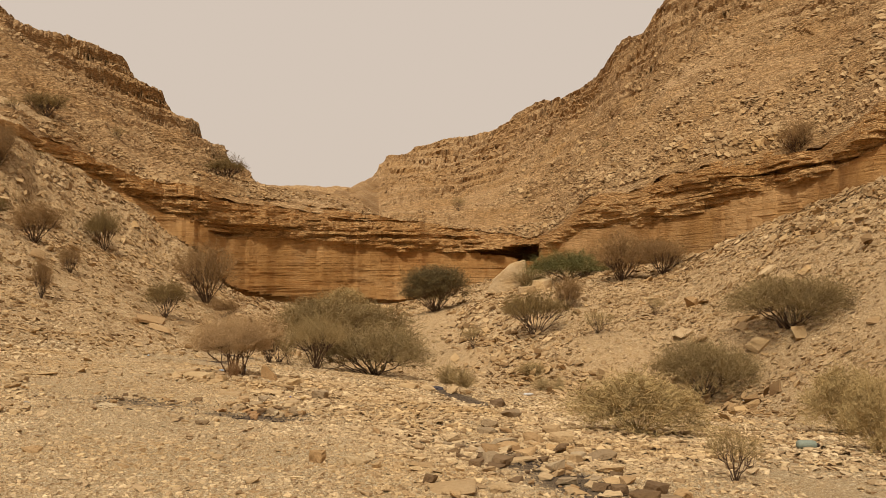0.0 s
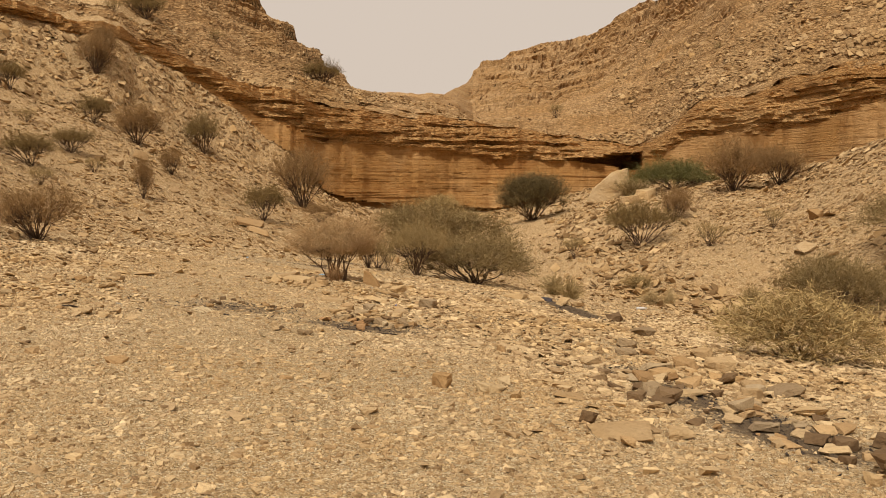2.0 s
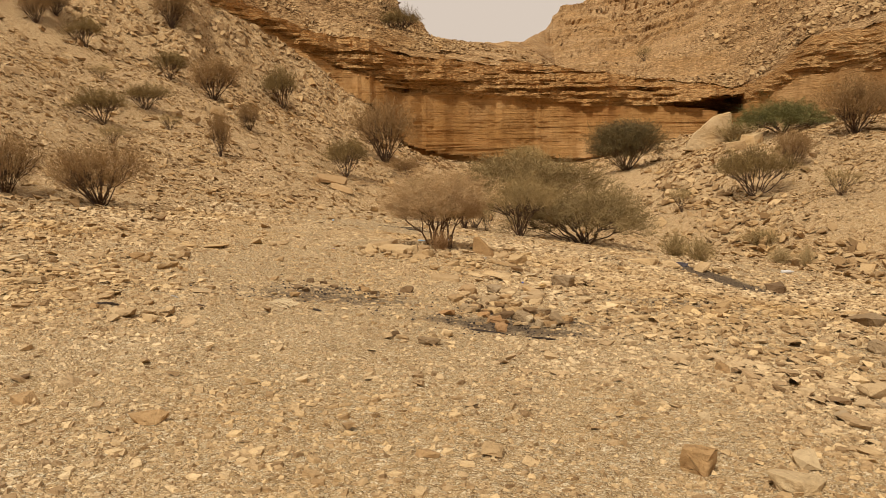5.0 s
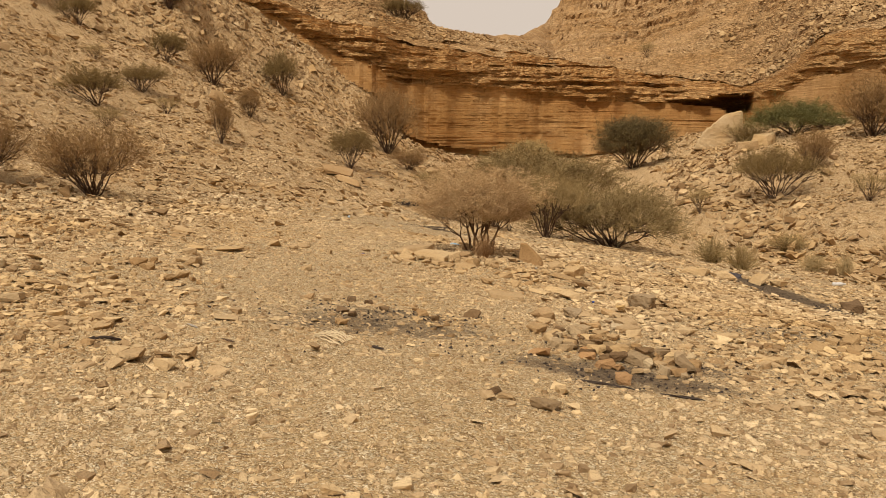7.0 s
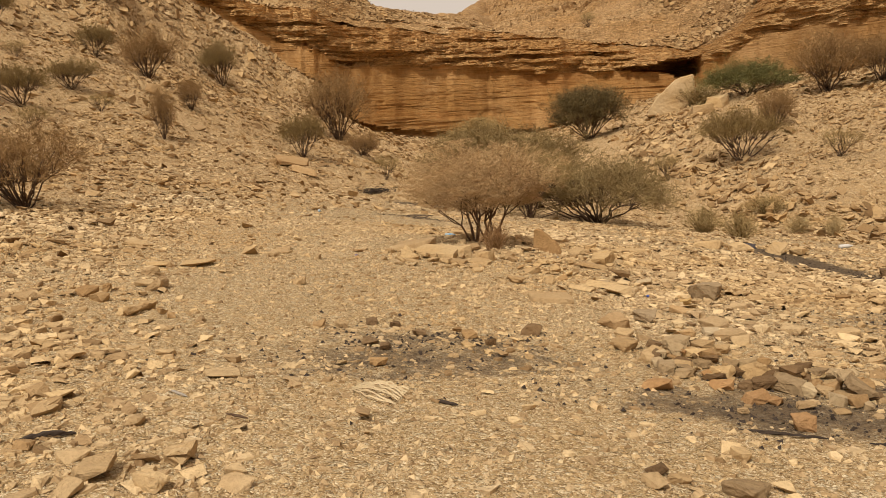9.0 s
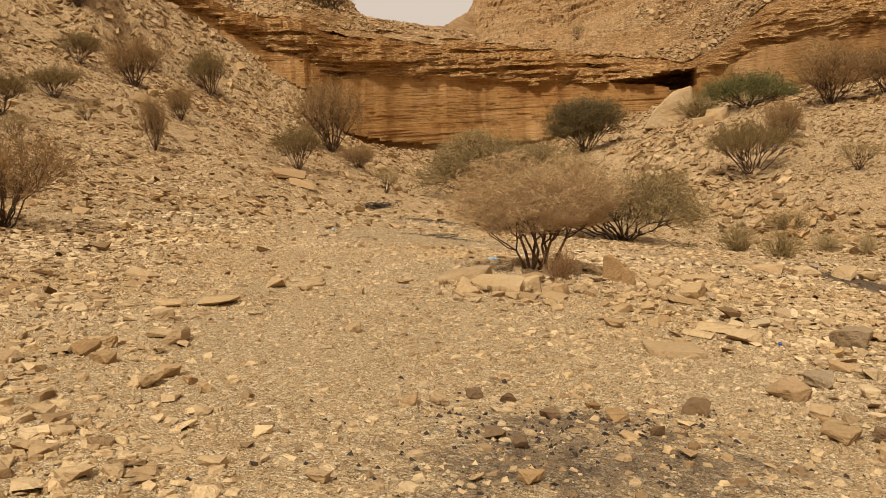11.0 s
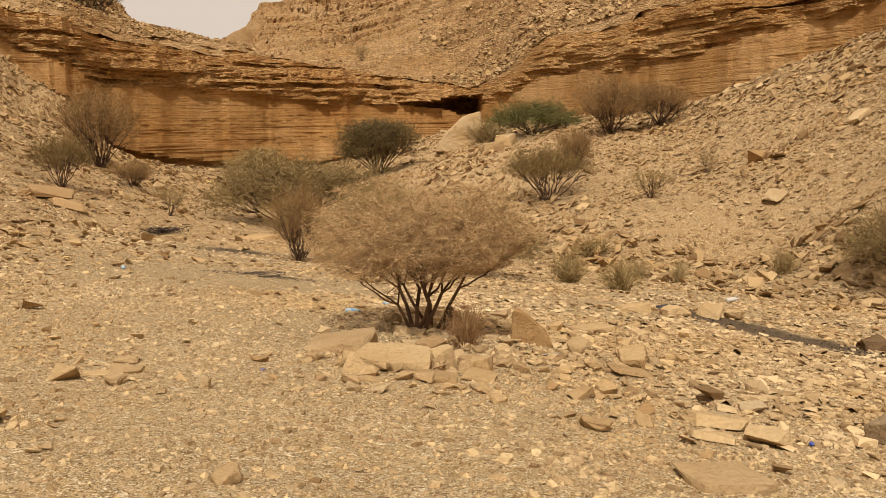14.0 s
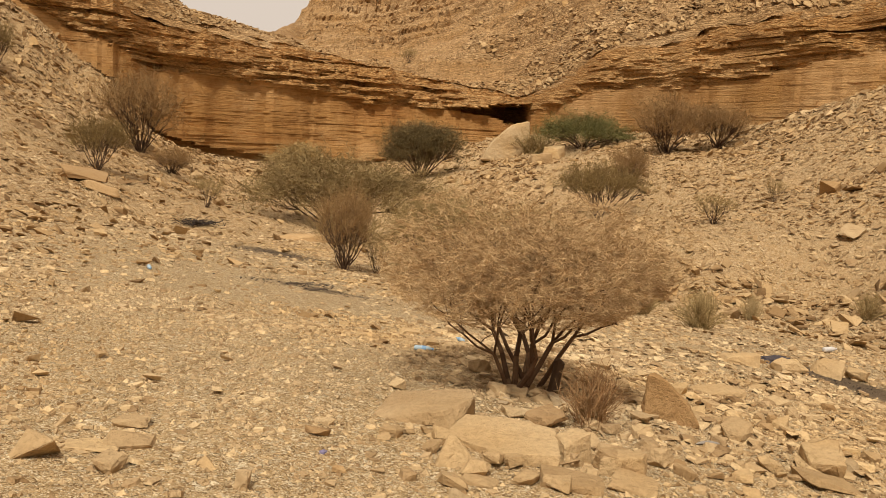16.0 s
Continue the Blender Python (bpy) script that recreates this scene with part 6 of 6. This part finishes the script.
# ---- litter ----
def bottle(name, x, y, length, yaw, body_mat, cap_mat, label, band_mat=None, sink=0.0):
    """A drink bottle lying on its side: body, cap and a paper band."""
    root, r = new(name), length * 0.14
    body = part("body", *lathe([(0.001, 0.01 * length), (r * 0.8, 0), (r, 0.05 * length), (r, 0.28 * length), (r * 0.9, 0.33 * length), (r, 0.38 * length), (r, 0.68 * length), (r * 0.62, 0.84 * length), (r * 0.36, 0.9 * length), (r * 0.36, 0.95 * length)]), body_mat, root, smooth=True)
    part("cap", *lathe([(r * 0.42, 0.92 * length), (r * 0.44, length), (r * 0.38, 1.005 * length), (0.001, 1.005 * length)]), cap_mat, root)
    if band_mat:
        part("label_band", *lathe([(r * 1.012, 0.4 * length), (r * 1.012, 0.62 * length)]), band_mat, body, "printed plastic band")
    root.matrix_basis = pose(x, y, float(land(x, y)) + r - sink, 90, 0, yaw)
    return tagged(root, label, "bottle")


bottle("plastic_bottle", -6.04, 21.13, 0.18, 75, M_CLEAR, M_BLUE, "empty clear plastic water bottle with a blue cap on gravel", M_BLUE)
bottle("plastic_bottle", -5.5, 21.74, 0.15, 200, M_CLEAR, M_BLUE, "crushed clear water bottle with a blue band near the acacia", M_BLUE)
bottle("plastic_bottle", -9.39, 24.97, 0.2, 20, M_CLEAR, M_BLUE, "small clear plastic bottle lying on the open floor")
bottle("plastic_bottle", 10.4, 29.29, 0.37, 80, M_CLEAR, M_WHITE, "large cloudy plastic bottle lying below the bushes", M_WHITE)
bottle("plastic_jug", 2.5, 28.4, 0.36, 110, M_WHITE, M_WHITE, "white plastic jug lying among gully stones")

gas = new("gas_canister")
part("body", *lathe([(0.001, 0), (0.05, 0.005), (0.066, 0.03), (0.068, 0.05), (0.068, 0.24), (0.06, 0.27), (0.03, 0.285)]), M_CAN, gas, smooth=True)
part("valve", *lathe([(0.028, 0.283), (0.03, 0.31), (0.012, 0.312), (0.012, 0.33), (0.001, 0.33)]), M_CHAR, gas)
gas.matrix_basis = pose(5.21, 12.1, float(land(5.21, 12.1)) + 0.06, 90, 0, 84)
tagged(gas, "dented dull green metal canister lying on rubble", "canister")

v, f = lathe([(0.001, 0), (0.016, 0), (0.016, 0.014), (0.001, 0.014)], 12)
cap = mesh_object("bottle_cap", v, f, M_NAVY)
cap.matrix_world = pose(-3.21, 16.44, float(land(-3.21, 16.44)) + 0.012, 25, 10, 0)
tagged(cap, "loose dark blue plastic bottle cap between stones", "bottle cap")


def crumpled(name, x, y, wide, deep, high, mat, seed, label, category):
    """A crumpled heap: a folded, flattened lump."""
    bm = bmesh.new()
    bmesh.ops.create_icosphere(bm, subdivisions=4, radius=1)
    for v in bm.verts:
        q = v.co * 1.7 + Vector((seed * 5.1, 0, 0))
        k = 1 + 0.45 * noise.noise(q) + 0.28 * abs(noise.noise(q * 2.7)) + 0.12 * noise.noise(q * 6)
        v.co = Vector((v.co.x * k * wide / 2, v.co.y * k * deep / 2, max(-0.02, v.co.z * k * high)))
    me = bpy.data.meshes.new(name)
    bm.to_mesh(me)
    bm.free()
    me.materials.append(mat)
    ob = new(name, me)
    ob.matrix_world = pose(x, y, float(land(x, y)), 0, 0, seed * 40)
    return tagged(ob, label, category)


crumpled("plastic_sheet", -0.5, 24.75, 0.5, 0.35, 0.08, M_BLACKBAG, 1, "crumpled burnt black plastic sheet at the head of an ash trail", "plastic sheet")
crumpled("plastic_scrap", -6.74, 17.91, 0.05, 0.035, 0.01, M_VIOLET, 2, "tiny violet plastic scrap trodden into the gravel", "litter")


def stick(name, pts, r, mat, label, category="stick", rough=0.25):
    """A bent stick or charred branch lying on the ground."""
    pts = [np.array((x, y, float(land(x, y)) + r * 0.8 + dz)) for x, y, dz in pts]
    rng, rows, n = np.random.RandomState(len(label)), [], 8
    fine = []
    for p, q in zip(pts[:-1], pts[1:]):
        fine += [p + (q - p) * k / 6 for k in range(6)]
    fine.append(pts[-1])
    d = (pts[-1] - pts[0]) / np.linalg.norm(pts[-1] - pts[0])
    s = np.cross(d, (0, 0, 1))
    s /= np.linalg.norm(s)
    for i, p in enumerate(fine):
        k = min(1, 0.35 + 3 * min(i, len(fine) - 1 - i) / len(fine)) * r
        rows.append([p + k * rng.uniform(1 - rough, 1 + rough) * (math.cos(a) * s + 0.8 * math.sin(a) * np.array((0, 0, 1))) for a in np.arange(n) * 2 * math.pi / n])
    v = np.array(rows).reshape(-1, 3)
    f = [(i * n + k, i * n + (k + 1) % n, (i + 1) * n + (k + 1) % n, (i + 1) * n + k) for i in range(len(fine) - 1) for k in range(n)]
    return tagged(mesh_object(name, v, np.array(f), mat), label, category)


stick("charred_log", [(-3.2, 11.97, 0), (-2.98, 11.92, 0.01), (-2.78, 11.94, 0)], 0.008, M_CHAR, "flat charred log lying in black ash beside the fireplace", "log", 0.8)
stick("charred_log", [(-2.6, 11.88, 0), (-2.3, 11.82, 0)], 0.009, M_CHAR, "short charred log end in black ash", "log", 0.8)
stick("charred_branch", [(-6.5, 10.95, 0), (-6.38, 11.02, 0.02), (-6.3, 11.1, 0)], 0.014, M_CHAR, "black charred wood piece on the gravel", "branch", 0.5)
stick("stick", [(-6.18, 11.78, 0), (-6.05, 11.7, 0)], 0.01, M_GREYWOOD, "short grey weathered stick on gravel")
stick("stick", [(-4.35, 18.72, 0), (-4.22, 18.8, 0.01), (-4.08, 18.8, 0)], 0.014, M_GREYWOOD, "bent grey stick near the upright rock")
stick("stick", [(-4.8, 12.05, 0), (-4.65, 11.98, 0)], 0.012, M_CHAR, "short blackened stick by the ash patch")
stick("stick", [(-3.75, 18.55, 0), (-3.5, 18.6, 0)], 0.008, M_GREYWOOD, "thin curved stick beside a tan rock")
stick("stick", [(-5.75, 11.5, 0), (-5.62, 11.46, 0)], 0.008, M_BARK, "small brown stick on bare sand")


def coil(x, y, wide):
    s, rng = Sticks(), np.random.RandomState(9)
    for k in range(5):
        rr, pts = wide / 2 * rng.uniform(0.75, 1.05), []
        for a in np.linspace(0, 2 * math.pi, 26):
            pts.append(np.array((rr * math.cos(a) + rng.normal(0, 0.01), 0.75 * rr * math.sin(a) + rng.normal(0, 0.01), 0.008 + 0.006 * k + rng.normal(0, 0.004))))
        for p, q in zip(pts[:-1], pts[1:]):
            s.a.append(p), s.b.append(q), s.ra.append(0.005), s.rb.append(0.005)
    ob = mesh_object("wire_coil", *s.arrays(rng), M_WIRE)
    ob.matrix_world = pose(x, y, float(land(x, y)))
    return tagged(ob, "flattened ring of burnt black wire on grey ash", "wire coil")


coil(-7.3, 25.17, 0.75)


def brush_heap(x, y, wide, label):
    """A low tangle of charred twigs lying on the ground."""
    s, rng = Sticks(), np.random.RandomState(19)
    for _ in range(90):
        p = np.array((*rng.normal(0, 0.28 * wide, 2), rng.uniform(0.0, 0.12 * wide)))
        th = rng.uniform(0, 6.28)
        s.bent(p, p + (0.4 * wide * math.cos(th), 0.3 * wide * math.sin(th), rng.uniform(-0.02, 0.14) * wide), 0.016, 0.006, rng, 3, 0.25)
    ob = mesh_object("brush_heap", *s.arrays(rng), M_CHAR)
    ob.matrix_world = pose(x, y, float(land(x, y)))
    return tagged(ob, label, "branches")


brush_heap(-11.6, 39.8, 1.1, "low heap of charred thorn branches at the foot of the scree")["kind"] = "stuff"


def fibre_bundle(x, y):
    """Curved bleached strips fanning from one dark end."""
    root, rng = new("fibre_bundle"), np.random.RandomState(12)
    for k in range(9):
        u = (k / 8 - 0.5) * 2
        rows = []
        for t in np.linspace(0, 1, 9):
            px, py = 0.34 * t, u * 0.11 * math.sin(min(1, t * 1.4) * 1.57) - 0.07 * t * t
            pz = 0.012 + (0.03 + 0.04 * ((k * 7) % 3) / 2) * math.sin(t * 3.0) * (1 - abs(u) * 0.6) + rng.normal(0, 0.006)
            w = 0.0035 * (0.4 + t) * rng.uniform(0.7, 1.2)
            rows += [(px, py - w, pz - 0.004), (px, py, pz + 0.004), (px, py + w, pz - 0.004)]
        f = [(3 * i + j, 3 * i + j + 1, 3 * i + j + 4, 3 * i + j + 3) for i in range(8) for j in range(2)]
        part("fibre_strip", np.array(rows), np.array(f), M_BONE, root)
    root.matrix_basis = pose(x, y, float(land(x, y)), 0, 0, -12)
    return tagged(root, "bundle of bleached dry palm fibre strips on the ash", "dry fibres")


fibre_bundle(-5.28, 12.15)

# charcoal crumbs in the ash
rng = np.random.RandomState(77)
n = 6000
which = rng.randint(0, len(ASH), n)
tab = np.array(ASH)[which]
u, v = rng.normal(0, 0.55, n) * tab[:, 2], rng.normal(0, 0.55, n) * tab[:, 3]
ca, sa = np.cos(np.radians(tab[:, 4])), np.sin(np.radians(tab[:, 4]))
x, y = tab[:, 0] + u * ca - v * sa, tab[:, 1] + u * sa + v * ca
size = 0.007 * (8.0 ** (rng.uniform(0, 1, n) ** 2.4))
sx, sy = slopes(x, y)
strew("charcoal", x, y, land(x, y), size, sx, sy, "black charcoal crumbs and burnt chips in the ash", rng, GRIT, mat=M_CHAR)

# ---- great boulders under the cave and outcrops on the scree ----
def boulder(x, y, shape, scale, yaw, label, seed, name="boulder", mat=M_ROCK, group=""):
    """A great block from a few corner places, bevelled and roughened."""
    bm = bmesh.new()
    for p in shape:
        bm.verts.new(Vector(p))
    bmesh.ops.convex_hull(bm, input=bm.verts)
    for vert in bm.verts:
        vert.co = Vector((vert.co.x * scale[0], vert.co.y * scale[1], vert.co.z * scale[2]))
    bmesh.ops.dissolve_limit(bm, angle_limit=0.1, verts=bm.verts, edges=bm.edges)
    bmesh.ops.bevel(bm, geom=bm.edges[:], offset=0.035 * min(scale), segments=1, affect="EDGES")
    bmesh.ops.triangulate(bm, faces=bm.faces)
    for _ in range(4):
        bmesh.ops.subdivide_edges(bm, edges=[e for e in bm.edges if e.calc_length() > 0.06 * max(scale)], cuts=1, use_grid_fill=True)
        bmesh.ops.triangulate(bm, faces=bm.faces)
    rough = (0.35 * min(scale) + 0.2 * max(scale)) / 3
    for vert in bm.verts:
        q = vert.co * (3.2 / max(scale)) + Vector((seed * 3.3, 0, 0))
        vert.co += vert.co.normalized() * rough * (0.16 * noise.noise(q) + 0.1 * noise.noise(q * 3.1) + 0.06 * noise.noise(q * 7.3) - 0.05 * abs(noise.noise(q * 5.1)))
    me = bpy.data.meshes.new(name)
    bm.to_mesh(me)
    bm.free()
    me.materials.append(mat)
    ob = new(name, me)
    ob.matrix_world = pose(x, y, float(land(x, y)) - 0.06 * scale[2], 0, 0, yaw)
    return tagged(ob, label, name, group)


LEANING = [(-0.5, -0.4, 0), (0.5, -0.4, 0), (0.5, 0.5, 0), (-0.4, 0.5, 0), (0.16, -0.2, 0.93), (0.44, -0.24, 1), (0.46, 0.3, 0.95), (-0.1, 0.2, 0.6), (-0.3, -0.35, 0.42), (0.5, -0.36, 0.4)]
BLOCK = [(-0.5, -0.5, 0), (0.5, -0.45, 0), (0.5, 0.5, 0), (-0.45, 0.5, 0), (-0.46, -0.35, 0.7), (0.4, -0.42, 1), (0.5, 0.4, 0.9), (-0.3, 0.4, 0.8), (0.1, -0.48, 0.5)]
boulder(4.9, 79.5, LEANING, (4.2, 3.2, 3.4), 0, "great pale leaning boulder below the cave mouth", 1)
boulder(6.3, 72.0, BLOCK, (1.7, 1.3, 0.8), 10, "pale squared boulder on the rubble below the cave", 2)
boulder(7.9, 74.5, BLOCK, (1.9, 1.5, 1.1), 60, "pale boulder beside a low dry bush", 3)
boulder(-8.3, 39.6, BLOCK, (1.5, 0.8, 0.26), -8, "flat bedrock block beside a burnt patch", 4, mat=M_BROWN)
rock("brown", -15.2, 40.4, 1.5, 0.45, "jutting from the western scree", 0.2, 25)
rock("brown", -14.6, 39.7, 1.2, 0.35, "jutting from the western scree", 0.0, 30)
rock("brown", -15.8, 40.9, 1.0, 0.6, "under a jutting slab", 0.0)
rock("slab", 12.4, 33.2, 1.1, 0.3, "under the large acacia shrub", 0.0, 35)
rock("slab", 11.9, 42.6, 0.9, 0.3, "on the eastern scree", 0.1, 30)
rock("slab", 17.5, 45.5, 1.1, 0.3, "on the eastern scree", 0.1, 20)
rock("brown", 13.8, 47.5, 1.1, 0.6, "on the eastern scree")

# the hewn-looking stones heaped round the lone acacia
SLAB_DIP = [(-0.5, -0.35, 0), (0.35, -0.5, 0), (0.5, 0.3, 0), (-0.4, 0.5, 0), (-0.45, -0.2, 0.28), (-0.4, 0.4, 0.5), (0.22, -0.42, 0.75), (0.5, 0.05, 1), (0.42, 0.42, 0.95)]
SLAB_BROAD = [(-0.5, -0.2, 0), (0, -0.5, 0), (0.5, -0.35, 0), (0.4, 0.5, 0), (-0.45, 0.4, 0), (-0.49, -0.14, 0.7), (-0.43, 0.38, 1), (0, 0.47, 1), (0.36, 0.42, 0.92), (0.5, -0.3, 0.62), (0.03, -0.49, 0.56), (-0.3, -0.33, 0.62)]
POINTED = [(-0.5, -0.4, 0), (0.5, -0.5, 0), (0.4, 0.4, 0), (-0.4, 0.4, 0), (-0.2, 0.1, 1), (-0.05, 0, 0.95), (0.35, -0.35, 0.25), (0.2, 0.3, 0.5)]
PEAKED = [(-0.5, -0.3, 0), (0.5, -0.35, 0), (0.45, 0.3, 0), (-0.5, 0.3, 0), (-0.45, -0.15, 1), (-0.3, 0.2, 0.98), (-0.12, -0.2, 0.9), (0.25, -0.3, 0.5), (0.3, 0.1, 0.45)]
HEAP = "rocks on the wadi floor"
boulder(-6.14, 18.72, SLAB_DIP, (0.62, 0.5, 0.15), -14, "broad tan limestone slab with a thick broken edge by the acacia", 21, "rock", M_ROCK, HEAP)
boulder(-5.72, 18.2, SLAB_BROAD, (0.68, 0.46, 0.115), -24, "largest smooth-topped tan limestone slab before the acacia", 22, "rock", M_ROCK, HEAP)
boulder(-6.04, 17.88, POINTED, (0.24, 0.17, 0.17), 0, "pointed tan rock leaning on a broad slab", 23, "rock", M_ROCK, HEAP)
boulder(-5.36, 18.12, BLOCK, (0.19, 0.18, 0.2), 20, "squarish tan rock with a pale broken face", 24, "rock", M_ROCK, HEAP)
boulder(-5.1, 17.98, BLOCK, (0.26, 0.18, 0.15), -20, "rounded rough tan rock at the rim of the heap", 25, "rock", M_ROCK, HEAP)
boulder(-4.3, 19.3, PEAKED, (0.42, 0.3, 0.36), -12, "upright peaked brown rock with one steep side", 26, "rock", M_VARNISH, HEAP)
